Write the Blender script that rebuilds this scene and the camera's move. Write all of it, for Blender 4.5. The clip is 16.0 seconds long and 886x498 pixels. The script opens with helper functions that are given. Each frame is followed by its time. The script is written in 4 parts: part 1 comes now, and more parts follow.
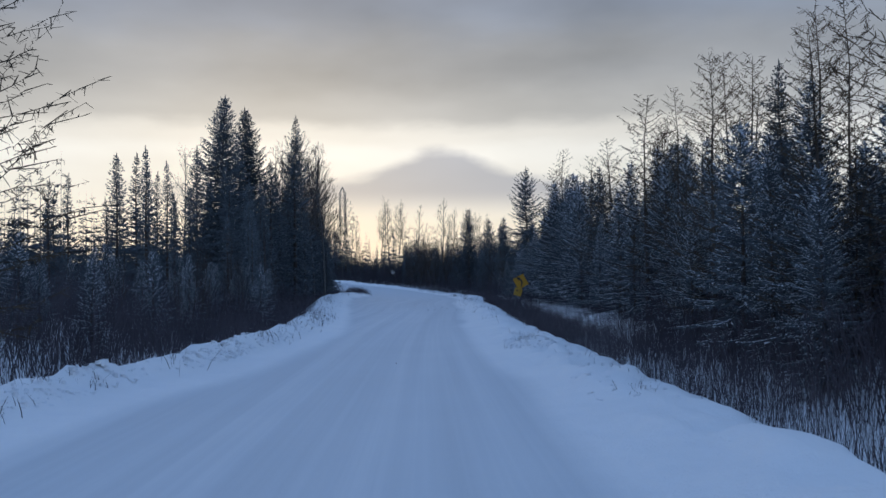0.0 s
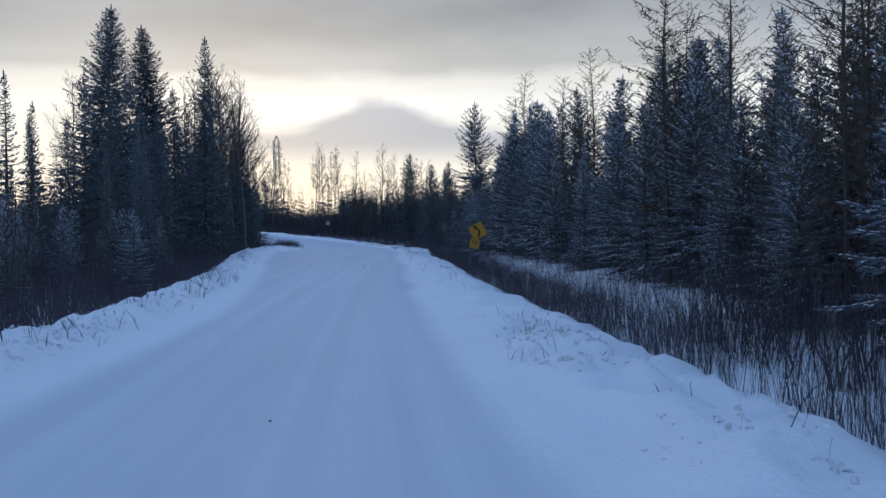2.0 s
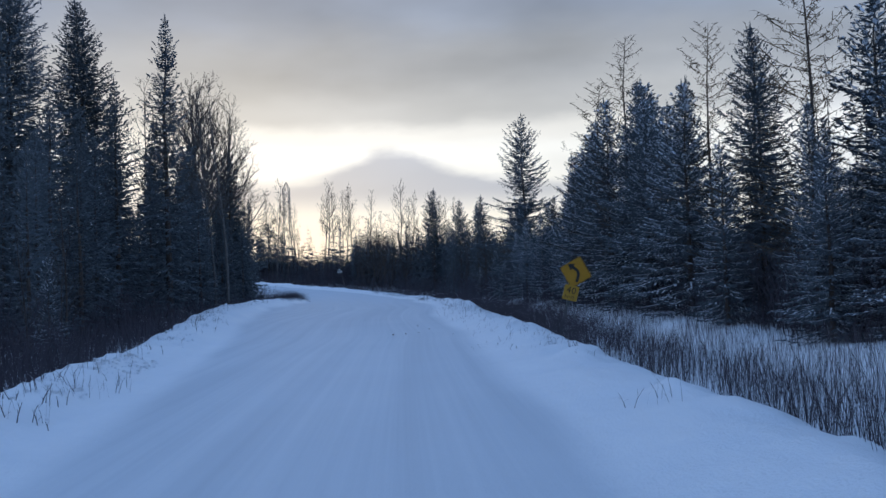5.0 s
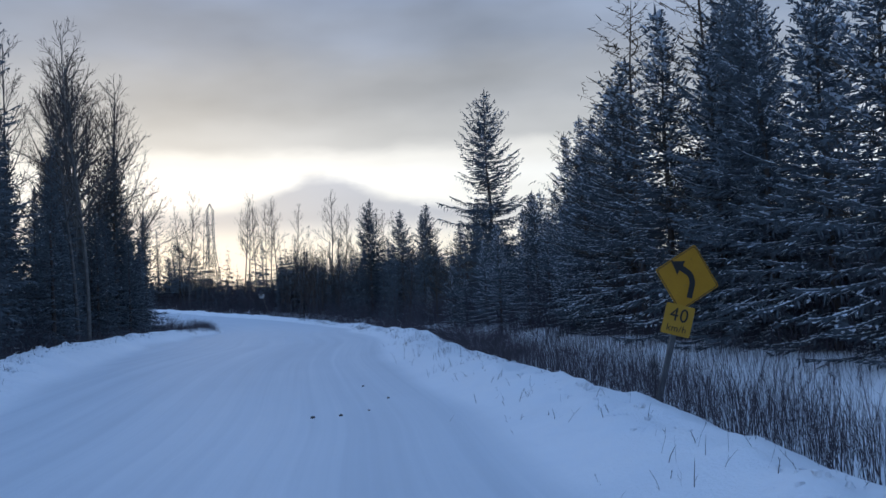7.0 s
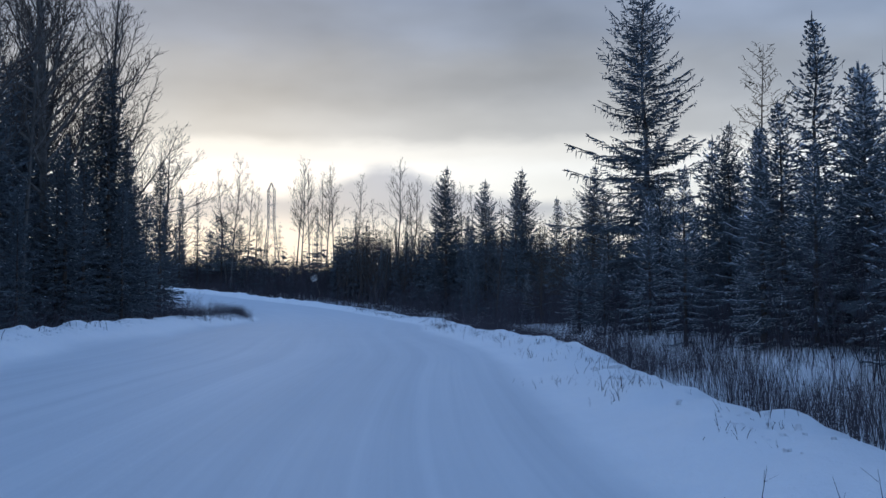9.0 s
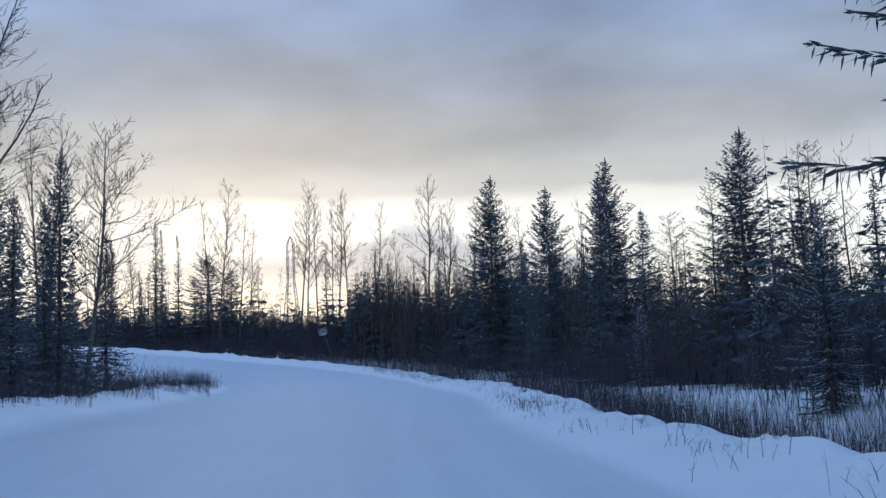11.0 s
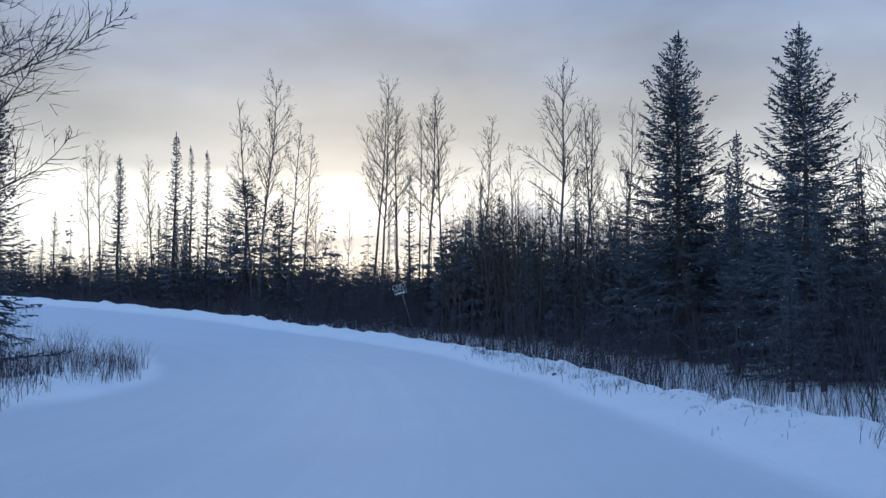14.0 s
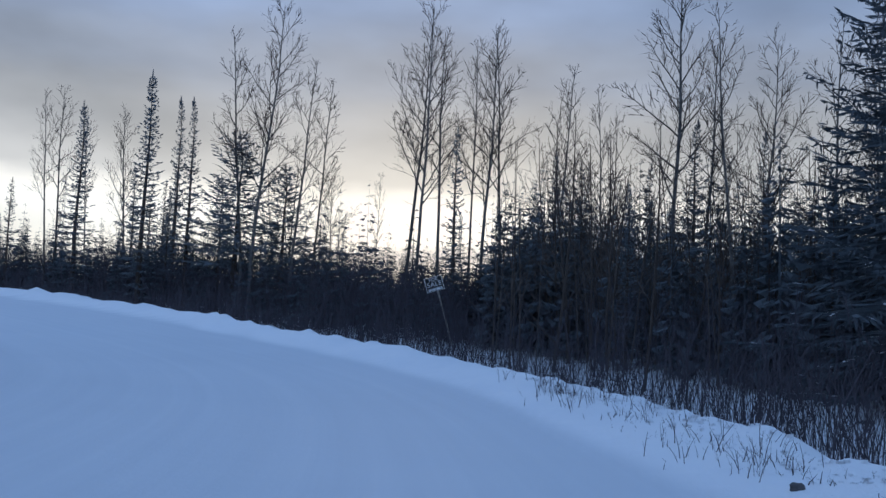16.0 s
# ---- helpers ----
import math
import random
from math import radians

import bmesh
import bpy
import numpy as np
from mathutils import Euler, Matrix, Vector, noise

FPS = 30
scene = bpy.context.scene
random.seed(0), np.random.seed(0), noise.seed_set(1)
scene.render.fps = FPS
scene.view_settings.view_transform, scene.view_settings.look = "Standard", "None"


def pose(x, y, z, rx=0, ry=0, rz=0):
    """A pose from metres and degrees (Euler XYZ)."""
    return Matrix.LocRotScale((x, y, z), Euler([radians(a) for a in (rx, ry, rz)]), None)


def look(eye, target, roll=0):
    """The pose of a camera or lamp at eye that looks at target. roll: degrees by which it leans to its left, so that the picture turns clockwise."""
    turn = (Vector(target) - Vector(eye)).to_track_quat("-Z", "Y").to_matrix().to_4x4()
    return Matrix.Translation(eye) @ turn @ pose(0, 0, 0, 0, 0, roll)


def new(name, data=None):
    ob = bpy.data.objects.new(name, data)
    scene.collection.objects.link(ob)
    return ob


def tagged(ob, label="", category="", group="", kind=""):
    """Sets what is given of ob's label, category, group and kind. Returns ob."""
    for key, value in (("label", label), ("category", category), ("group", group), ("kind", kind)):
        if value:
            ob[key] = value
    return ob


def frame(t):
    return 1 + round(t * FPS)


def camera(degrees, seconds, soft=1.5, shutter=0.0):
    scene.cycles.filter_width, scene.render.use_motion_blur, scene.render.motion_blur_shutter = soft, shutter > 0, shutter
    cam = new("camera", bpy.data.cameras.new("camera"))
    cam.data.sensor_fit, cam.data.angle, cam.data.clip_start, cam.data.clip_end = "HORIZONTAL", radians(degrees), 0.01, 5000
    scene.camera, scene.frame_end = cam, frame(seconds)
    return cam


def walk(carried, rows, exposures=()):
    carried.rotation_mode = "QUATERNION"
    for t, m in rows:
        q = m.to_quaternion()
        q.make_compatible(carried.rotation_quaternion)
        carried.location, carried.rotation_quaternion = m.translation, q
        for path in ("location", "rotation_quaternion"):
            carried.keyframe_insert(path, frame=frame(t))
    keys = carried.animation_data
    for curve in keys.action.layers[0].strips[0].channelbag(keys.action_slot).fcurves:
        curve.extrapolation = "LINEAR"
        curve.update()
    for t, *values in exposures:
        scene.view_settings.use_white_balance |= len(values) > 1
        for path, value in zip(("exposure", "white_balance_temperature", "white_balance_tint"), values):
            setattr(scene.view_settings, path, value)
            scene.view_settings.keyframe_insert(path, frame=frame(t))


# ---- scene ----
cam = camera(48.0, 16.0)
PATH = [
    (0, (0.003, 0.0, 1.529), (0.046, 1.998, 1.604), -0.7),
    (0.5, (0.037, 2.733, 1.549), (0.109, 4.731, 1.567), -0.1),
    (1, (0.111, 5.681, 1.535), (0.266, 7.675, 1.534), -0.1),
    (1.5, (0.168, 8.627, 1.518), (0.332, 10.62, 1.486), -0.8),
    (2, (0.257, 11.675, 1.492), (0.42, 13.668, 1.468), -1.2),
    (2.5, (0.142, 14.57, 1.503), (0.341, 16.56, 1.465), -1.5),
    (3, (0.042, 17.645, 1.457), (0.182, 19.64, 1.465), -1.9),
    (3.5, (0.053, 20.796, 1.448), (0.21, 22.789, 1.466), -1.6),
    (4, (0.025, 23.768, 1.45), (0.253, 25.755, 1.482), -2.2),
    (4.5, (-0.071, 27.193, 1.48), (0.084, 29.186, 1.516), -2.6),
    (4.7, (-0.121, 28.702, 1.494), (0.017, 30.697, 1.555), -2.2),
    (6.8, (0.302, 45.242, 1.477), (0.497, 47.229, 1.579), -1.8),
    (7, (0.355, 46.999, 1.499), (0.631, 48.977, 1.617), -3.0),
    (7.5, (0.453, 51.405, 1.529), (0.769, 53.376, 1.66), -3.1),
    (8, (0.463, 56.152, 1.496), (0.706, 58.134, 1.617), -2.8),
    (8.5, (0.487, 60.896, 1.499), (0.663, 62.886, 1.586), -1.8),
    (9, (0.51, 65.878, 1.504), (0.66, 67.869, 1.613), -0.3),
    (9.5, (0.539, 70.755, 1.513), (0.66, 72.748, 1.623), -0.7),
    (9.7, (0.554, 72.741, 1.514), (0.66, 74.733, 1.658), -1.3),
    (11.8, (1.101, 95.374, 1.508), (1.198, 97.359, 1.734), -2.3),
    (12, (1.07, 97.017, 1.507), (1.165, 99.002, 1.731), -2.3),
    (12.5, (0.966, 101.122, 1.502), (1.0, 103.106, 1.756), -1.7),
    (13, (0.825, 105.308, 1.5), (0.804, 107.295, 1.73), -1.0),
    (13.5, (0.712, 109.323, 1.494), (0.681, 111.313, 1.699), -0.3),
    (14, (0.578, 113.384, 1.5), (0.456, 115.372, 1.68), 0.0),
    (14.5, (0.438, 117.323, 1.489), (0.3, 119.312, 1.644), 0.7),
    (15, (0.236, 121.162, 1.486), (0.082, 123.151, 1.629), 0.5),
    (15.5, (0.075, 125.298, 1.479), (-0.175, 127.276, 1.639), 0.7),
    (16, (0.054, 129.385, 1.533), (-0.205, 131.357, 1.746), 2.3),
]
walk(cam, [(t, look(eye, target, roll)) for t, eye, target, roll in PATH],
     [(0, -0.07, 5850, 10), (1, -0.12, 5800, 10), (2, 0.12, 5750, 10), (3.5, 0.14, 5700, 10), (7, 0.2, 5680, 10), (8.2, 0.22, 5680, 10), (9.0, 0.12, 5690, 10), (9.7, 0.02, 5700, 10), (11.8, 0.58, 5900, 10), (13.2, 0.66, 5900, 10),
      (14.2, 0.32, 5800, 10), (15, 0.04, 5780, 10), (15.5, 0.06, 5780, 10), (16, 0.24, 5750, 10)])

# ---------------------------------------------------------------- world and light
SUN_AZ = radians(-9.0)          # clockwise from +y
SUN_EL = radians(8.0)


def node(tree, kind, inputs=None, **props):
    n = tree.nodes.new(kind)
    for k, v in props.items():
        setattr(n, k, v)
    for k, v in (inputs or {}).items():
        if isinstance(v, bpy.types.NodeSocket):
            tree.links.new(v, n.inputs[k])
        else:
            n.inputs[k].default_value = v
    return n


def math_node(tree, op, a, b=0.0, c=0.0, clamp=False):
    return node(tree, "ShaderNodeMath", {0: a, 1: b, 2: c}, operation=op, use_clamp=clamp).outputs[0]


def ramp(tree, fac, stops, interp="LINEAR"):
    n = node(tree, "ShaderNodeValToRGB", {0: fac})
    n.color_ramp.interpolation = interp
    els = n.color_ramp.elements
    while len(els) < len(stops):
        els.new(0.5)
    for e, (p, c) in zip(els, stops):
        e.position = p
        e.color = (*c, 1) if len(c) == 3 else c
    return n.outputs[0]


def mix(tree, fac, a, b, mode="MIX"):
    n = tree.nodes.new("ShaderNodeMix")
    n.data_type, n.blend_type = "RGBA", mode
    for k, v in ((0, fac), (6, a), (7, b)):
        if isinstance(v, bpy.types.NodeSocket):
            tree.links.new(v, n.inputs[k])
        else:
            n.inputs[k].default_value = v if k == 0 or len(v) == 4 else (*v, 1)
    return n.outputs[2]


def build_world():
    w = bpy.data.worlds.new("sky")
    w.use_nodes = True
    t = w.node_tree
    t.nodes.clear()
    out = t.nodes.new("ShaderNodeOutputWorld")
    sky = node(t, "ShaderNodeTexSky", sky_type="NISHITA", sun_disc=False, sun_elevation=SUN_EL, sun_rotation=SUN_AZ,
               altitude=200, air_density=1.0, dust_density=1.0, ozone_density=1.5)
    co = t.nodes.new("ShaderNodeTexCoord").outputs["Generated"]
    sep = node(t, "ShaderNodeSeparateXYZ", {0: co})
    el = math_node(t, "MULTIPLY", math_node(t, "ARCSINE", sep.outputs[2]), 180 / math.pi)
    az = math_node(t, "MULTIPLY", math_node(t, "ARCTAN2", sep.outputs[0], sep.outputs[1]), 180 / math.pi)
    # clouds lie in flat bars near the horizon: stretch the noise along the azimuth
    flat = node(t, "ShaderNodeCombineXYZ", {0: math_node(t, "MULTIPLY", az, 0.075), 1: math_node(t, "MULTIPLY", el, 0.19), 2: 0.0}).outputs[0]
    n1 = node(t, "ShaderNodeTexNoise", {"Vector": flat, "Scale": 1.0, "Detail": 4.0, "Roughness": 0.45}).outputs[0]
    n2 = node(t, "ShaderNodeTexNoise", {"Vector": flat, "Scale": 3.1, "Detail": 4.0, "Roughness": 0.5}).outputs[0]
    wob = math_node(t, "ADD", math_node(t, "MULTIPLY_ADD", n1, 4.0, -2.0), math_node(t, "MULTIPLY_ADD", n2, 3.4, -1.7))
    def ease(value, a, b):
        return node(t, "ShaderNodeMapRange", {"Value": value, "From Min": a, "From Max": b}, interpolation_type="SMOOTHSTEP").outputs[0]

    def bell(a0, wa):
        q = math_node(t, "POWER", math_node(t, "ABSOLUTE", math_node(t, "DIVIDE", math_node(t, "SUBTRACT", az, a0), wa)), 2.0)
        return math_node(t, "POWER", 2.718, math_node(t, "MULTIPLY", q, -1.0))

    elw = math_node(t, "ADD", el, math_node(t, "MULTIPLY", wob, 0.36))
    base = ramp(t, math_node(t, "DIVIDE", elw, 40.0), [
        (0.0, (0.70, 0.62, 0.50)), (0.08, (0.74, 0.67, 0.55)), (0.125, (0.78, 0.72, 0.61)), (0.160, (0.81, 0.755, 0.65)),
        (0.190, (0.88, 0.82, 0.71)), (0.215, (0.78, 0.715, 0.61)), (0.245, (0.47, 0.44, 0.395)), (0.32, (0.31, 0.298, 0.284)),
        (0.40, (0.235, 0.252, 0.29)), (0.50, (0.20, 0.25, 0.35)), (0.62, (0.215, 0.295, 0.45)), (1.0, (0.238, 0.374, 0.625))], "EASE")
    # the glow of the hidden sun fades with the angle away from it
    away = math_node(t, "ABSOLUTE", math_node(t, "SUBTRACT", az, math.degrees(SUN_AZ)))
    fade = node(t, "ShaderNodeMapRange", {"Value": away, "From Min": 22.0, "From Max": 80.0, "To Min": 1.0, "To Max": 0.0}, interpolation_type="SMOOTHSTEP").outputs[0]
    # unseen sky away from the sun, brightened low down to lift the tree sides
    rear_sky = ramp(t, math_node(t, "DIVIDE", elw, 40.0), [(0.0, (0.57, 0.66, 0.80)), (0.5, (0.365, 0.48, 0.665)), (1.0, (0.20, 0.325, 0.565))])
    col = mix(t, fade, rear_sky, base)
    # a long cloud bank stands in the gap under the overcast, with a low dome in it
    top = math_node(t, "ADD", math_node(t, "MULTIPLY_ADD", bell(1.2, 3.4), 1.9, 5.95), math_node(t, "MULTIPLY_ADD", n2, 1.3, -0.65))
    over = math_node(t, "SUBTRACT", el, top)
    bank = math_node(t, "MULTIPLY", math_node(t, "SUBTRACT", 1.0, ease(over, -0.45, 0.45)), ease(el, 3.7, 5.6))
    span = math_node(t, "MULTIPLY", ease(az, -20.0, -9.0), math_node(t, "SUBTRACT", 1.0, ease(az, 8.0, 18.0)))
    col = mix(t, math_node(t, "MULTIPLY", math_node(t, "MULTIPLY", bank, span), 0.86), col, (0.30, 0.31, 0.355))
    # broad light and dark patches in the overcast
    patch = node(t, "ShaderNodeMapRange", {"Value": n1, "From Min": 0.3, "From Max": 0.7, "To Min": 0.72, "To Max": 1.25}).outputs[0]
    high = node(t, "ShaderNodeMapRange", {"Value": el, "From Min": 8.5, "From Max": 12.0, "To Min": 0.4, "To Max": 1.0}, interpolation_type="SMOOTHSTEP").outputs[0]
    gain = math_node(t, "ADD", 1.0, math_node(t, "MULTIPLY", math_node(t, "SUBTRACT", patch, 1.0), high))
    col = mix(t, 1.0, col, node(t, "ShaderNodeCombineXYZ", {0: gain, 1: gain, 2: gain}).outputs[0], "MULTIPLY")
    clouds = node(t, "ShaderNodeBackground", {"Color": col, "Strength": 1.0})
    clear = node(t, "ShaderNodeBackground", {"Color": sky.outputs[0], "Strength": 0.01})
    both = node(t, "ShaderNodeAddShader", {0: clouds.outputs[0], 1: clear.outputs[0]})
    t.links.new(both.outputs[0], out.inputs[0])
    scene.world = w
    sun = bpy.data.lights.new("sun", "SUN")
    sun.energy, sun.angle, sun.color = 0.25, radians(12), (1.0, 0.93, 0.82)
    ob = new("sun", sun)
    d = Vector((math.sin(SUN_AZ) * math.cos(SUN_EL), math.cos(SUN_AZ) * math.cos(SUN_EL), math.sin(SUN_EL)))
    ob.matrix_basis = look((0, 60, 40), Vector((0, 60, 40)) - d)


build_world()


# ---------------------------------------------------------------- materials
def material(name, rough=0.8, metal=0.0, spec=0.3):
    m = bpy.data.materials.new(name)
    m.use_nodes = True
    t = m.node_tree
    b = t.nodes["Principled BSDF"]
    b.inputs["Roughness"].default_value = rough
    b.inputs["Metallic"].default_value = metal
    b.inputs["Specular IOR Level"].default_value = spec
    return m, t, b


def coords(t, kind="Object"):
    return t.nodes.new("ShaderNodeTexCoord").outputs[kind]


def noise_fac(t, vec, scale, detail=3.0, rough=0.5):
    return node(t, "ShaderNodeTexNoise", {"Vector": vec, "Scale": scale, "Detail": detail, "Roughness": rough}).outputs[0]


def two_tone(name, a, b, scale, fine, rough=0.85, spec=0.2, bump=0.0, vary=0.0, stretch=(1, 1, 1), metal=0.0):
    """A base colour between a and b by noise at two scales, with a little relief; vary: brightness per thing."""
    m, t, bs = material(name, rough, metal, spec)
    vec = node(t, "ShaderNodeMapping", {0: coords(t), 3: stretch}).outputs[0]
    big, small = noise_fac(t, vec, scale), noise_fac(t, vec, fine, 4.0, 0.6)
    f = node(t, "ShaderNodeMapRange", {"Value": math_node(t, "ADD", math_node(t, "MULTIPLY", big, 0.6), math_node(t, "MULTIPLY", small, 0.4)),
                                       "From Min": 0.3, "From Max": 0.7}).outputs[0]
    c = mix(t, f, a, b)
    if vary:
        r = t.nodes.new("ShaderNodeObjectInfo").outputs["Random"]
        k = math_node(t, "MULTIPLY_ADD", r, 2 * vary, 1 - vary)
        c = mix(t, 1.0, c, node(t, "ShaderNodeCombineXYZ", {0: k, 1: k, 2: k}).outputs[0], "MULTIPLY")
    t.links.new(c, bs.inputs["Base Color"])
    if bump:
        t.links.new(node(t, "ShaderNodeBump", {"Height": small, "Strength": bump, "Distance": 0.02}).outputs[0], bs.inputs["Normal"])
    return m


def snow_material(name):
    m, t, bs = material(name, 0.75, 0.0, 0.25)
    vec = coords(t)
    big = noise_fac(t, vec, 0.35, 4.0)
    mid = noise_fac(t, vec, 2.6, 8.0, 0.66)
    fine = noise_fac(t, vec, 30.0, 3.0)
    side = node(t, "ShaderNodeAttribute", attribute_name="lateral").outputs["Fac"]
    along = node(t, "ShaderNodeSeparateXYZ", {0: vec}).outputs[1]
    road = node(t, "ShaderNodeCombineXYZ", {0: math_node(t, "MULTIPLY", side, 2.4), 1: math_node(t, "MULTIPLY", along, 0.03), 2: 0.0}).outputs[0]
    lane = noise_fac(t, road, 1.0, 2.0, 0.5)
    thin = noise_fac(t, node(t, "ShaderNodeMapping", {0: road, 3: (5.0, 1.5, 1.0)}).outputs[0], 1.0, 3.0, 0.6)
    lane = math_node(t, "ADD", math_node(t, "MULTIPLY", lane, 0.7), math_node(t, "MULTIPLY", thin, 0.3))
    # the tracks are drifted over towards the bend
    drift = node(t, "ShaderNodeMapRange", {"Value": along, "From Min": 78.0, "From Max": 108.0, "To Min": 1.0, "To Max": 0.34}, interpolation_type="SMOOTHSTEP").outputs[0]
    lane = math_node(t, "MULTIPLY_ADD", math_node(t, "SUBTRACT", lane, 0.5), drift, 0.5)
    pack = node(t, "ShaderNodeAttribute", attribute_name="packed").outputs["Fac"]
    loose = math_node(t, "ADD", math_node(t, "MULTIPLY", big, 0.6), math_node(t, "MULTIPLY", mid, 0.4))
    driven = math_node(t, "ADD", math_node(t, "MULTIPLY", big, 0.15), math_node(t, "MULTIPLY", lane, 0.85))
    f = math_node(t, "ADD", math_node(t, "MULTIPLY", loose, math_node(t, "SUBTRACT", 1.0, pack)), math_node(t, "MULTIPLY", driven, pack))
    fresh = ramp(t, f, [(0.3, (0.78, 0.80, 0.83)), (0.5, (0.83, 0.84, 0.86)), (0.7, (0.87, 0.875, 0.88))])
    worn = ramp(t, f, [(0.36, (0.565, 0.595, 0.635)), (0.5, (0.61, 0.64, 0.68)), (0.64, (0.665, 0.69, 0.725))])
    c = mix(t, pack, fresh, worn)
    t.links.new(c, bs.inputs["Base Color"])
    rough_part = math_node(t, "MULTIPLY", math_node(t, "MULTIPLY_ADD", pack, -0.8, 1.0), math_node(t, "MULTIPLY_ADD", mid, 0.75, math_node(t, "MULTIPLY", fine, 0.25)))
    h = math_node(t, "ADD", rough_part, math_node(t, "MULTIPLY", math_node(t, "MULTIPLY", lane, pack), 0.18))
    t.links.new(node(t, "ShaderNodeBump", {"Height": h, "Strength": 0.55, "Distance": 0.15}).outputs[0], bs.inputs["Normal"])
    return m


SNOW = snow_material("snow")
SNOW_CLOD = two_tone("branch snow", (0.72, 0.75, 0.80), (0.84, 0.85, 0.87), 3.0, 20.0, 0.8, 0.2)
NEEDLES = two_tone("spruce needles", (0.056, 0.069, 0.080), (0.135, 0.156, 0.174), 1.2, 14.0, 0.75, 0.2, vary=0.3)
BARK_DARK = two_tone("spruce bark", (0.05, 0.04, 0.033), (0.12, 0.10, 0.085), 3.0, 25.0, 0.95, 0.1, 0.5, 0.2, (1, 1, 0.3))
BARK_PALE = two_tone("aspen bark", (0.05, 0.047, 0.045), (0.15, 0.142, 0.132), 2.0, 12.0, 0.9, 0.15, 0.3, 0.25, (1, 1, 2.5))
TWIG = two_tone("bare twigs", (0.045, 0.036, 0.032), (0.10, 0.082, 0.07), 2.0, 14.0, 0.9, 0.1, 0.0, 0.2)
LARCH = two_tone("larch twigs", (0.055, 0.042, 0.03), (0.12, 0.092, 0.062), 2.0, 14.0, 0.9, 0.1, 0.0, 0.2)
STEM = two_tone("dead stems", (0.042, 0.037, 0.045), (0.100, 0.088, 0.099), 0.6, 9.0, 0.9, 0.1)
STEEL = two_tone("galvanised steel", (0.07, 0.073, 0.078), (0.13, 0.135, 0.14), 4.0, 30.0, 0.7, 0.3, 0.1)
YELLOW = two_tone("yellow sign sheet", (0.36, 0.18, 0.009), (0.45, 0.235, 0.014), 3.0, 40.0, 0.45, 0.4)
YELLOW_PALE = two_tone("faded yellow sheet", (0.38, 0.215, 0.018), (0.46, 0.265, 0.028), 3.0, 40.0, 0.5, 0.4)
BLACK = two_tone("black sign film", (0.012, 0.012, 0.012), (0.03, 0.03, 0.03), 5.0, 40.0, 0.5, 0.4)
WHITE = two_tone("white board paint", (0.66, 0.67, 0.68), (0.78, 0.78, 0.78), 4.0, 40.0, 0.6, 0.3)
WOOD = two_tone("weathered wood", (0.20, 0.18, 0.16), (0.36, 0.33, 0.29), 3.0, 30.0, 0.9, 0.15, 0.4, 0.0, (1, 1, 0.2))
STONE = two_tone("dark stone", (0.05, 0.05, 0.05), (0.13, 0.12, 0.12), 6.0, 30.0, 0.9, 0.2, 0.5)


# ---------------------------------------------------------------- mesh helpers
class Builder:
    """Gathers vertices and faces for one mesh."""

    def __init__(self):
        self.v, self.f = [], []

    def tube(self, pts, radii, n=5):
        base = len(self.v)
        for i, (p, r) in enumerate(zip(pts, radii)):
            a = (Vector(pts[min(i + 1, len(pts) - 1)]) - Vector(pts[max(i - 1, 0)])).normalized()
            u = a.cross(Vector((0.31, 0.95, 0.07))).normalized()
            w = a.cross(u)
            for k in range(n):
                q = 2 * math.pi * k / n
                self.v.append(tuple(Vector(p) + r * (math.cos(q) * u + math.sin(q) * w)))
        for i in range(len(pts) - 1):
            for k in range(n):
                a, b = base + i * n + k, base + i * n + (k + 1) % n
                self.f.append((a, b, b + n, a + n))

    def tri(self, a, b, c):
        k = len(self.v)
        self.v += [tuple(a), tuple(b), tuple(c)]
        self.f.append((k, k + 1, k + 2))

    def quad(self, a, b, c, d):
        k = len(self.v)
        self.v += [tuple(a), tuple(b), tuple(c), tuple(d)]
        self.f.append((k, k + 1, k + 2, k + 3))

    def strip(self, p, q, width, rng):
        """A thin blade-like twig from p to q."""
        p, q = Vector(p), Vector(q)
        s = (q - p).cross(Vector((rng.uniform(-1, 1), rng.uniform(-1, 1), rng.uniform(-1, 1)))).normalized() * width / 2
        self.quad(p - s, p + s, q + s * 0.5, q - s * 0.5)

    def mesh(self, name, mat, smooth=False):
        me = bpy.data.meshes.new(name)
        me.from_pydata(self.v, [], self.f)
        me.materials.append(mat)
        if smooth:
            me.polygons.foreach_set("use_smooth", [True] * len(me.polygons))
        me.update()
        return me


def part(name, data, parent, label=""):
    """Links mesh data as one part under a thing or under a part."""
    ob = new(name, data)
    ob.parent = parent
    return tagged(ob, label)


def box_mesh(name, size, mat, bevel=0.0):
    bm = bmesh.new()
    bmesh.ops.create_cube(bm, size=1.0)
    bmesh.ops.scale(bm, vec=size, verts=bm.verts)
    if bevel:
        bmesh.ops.bevel(bm, geom=bm.edges[:], offset=bevel, segments=2, profile=0.5, affect="EDGES")
    me = bpy.data.meshes.new(name)
    bm.to_mesh(me)
    bm.free()
    me.materials.append(mat)
    return me


def plate(name, outline, depth, mat):
    """A flat plate in x and z with its face towards -y; the outline goes round in order."""
    n = len(outline)
    v = [(x, -depth / 2, z) for x, z in outline] + [(x, depth / 2, z) for x, z in outline]
    f = [tuple(range(n)), tuple(range(2 * n - 1, n - 1, -1))] + [(i, i + n, (i + 1) % n + n, (i + 1) % n) for i in range(n)]
    me = bpy.data.meshes.new(name)
    me.from_pydata(v, [], f)
    me.materials.append(mat)
    return me


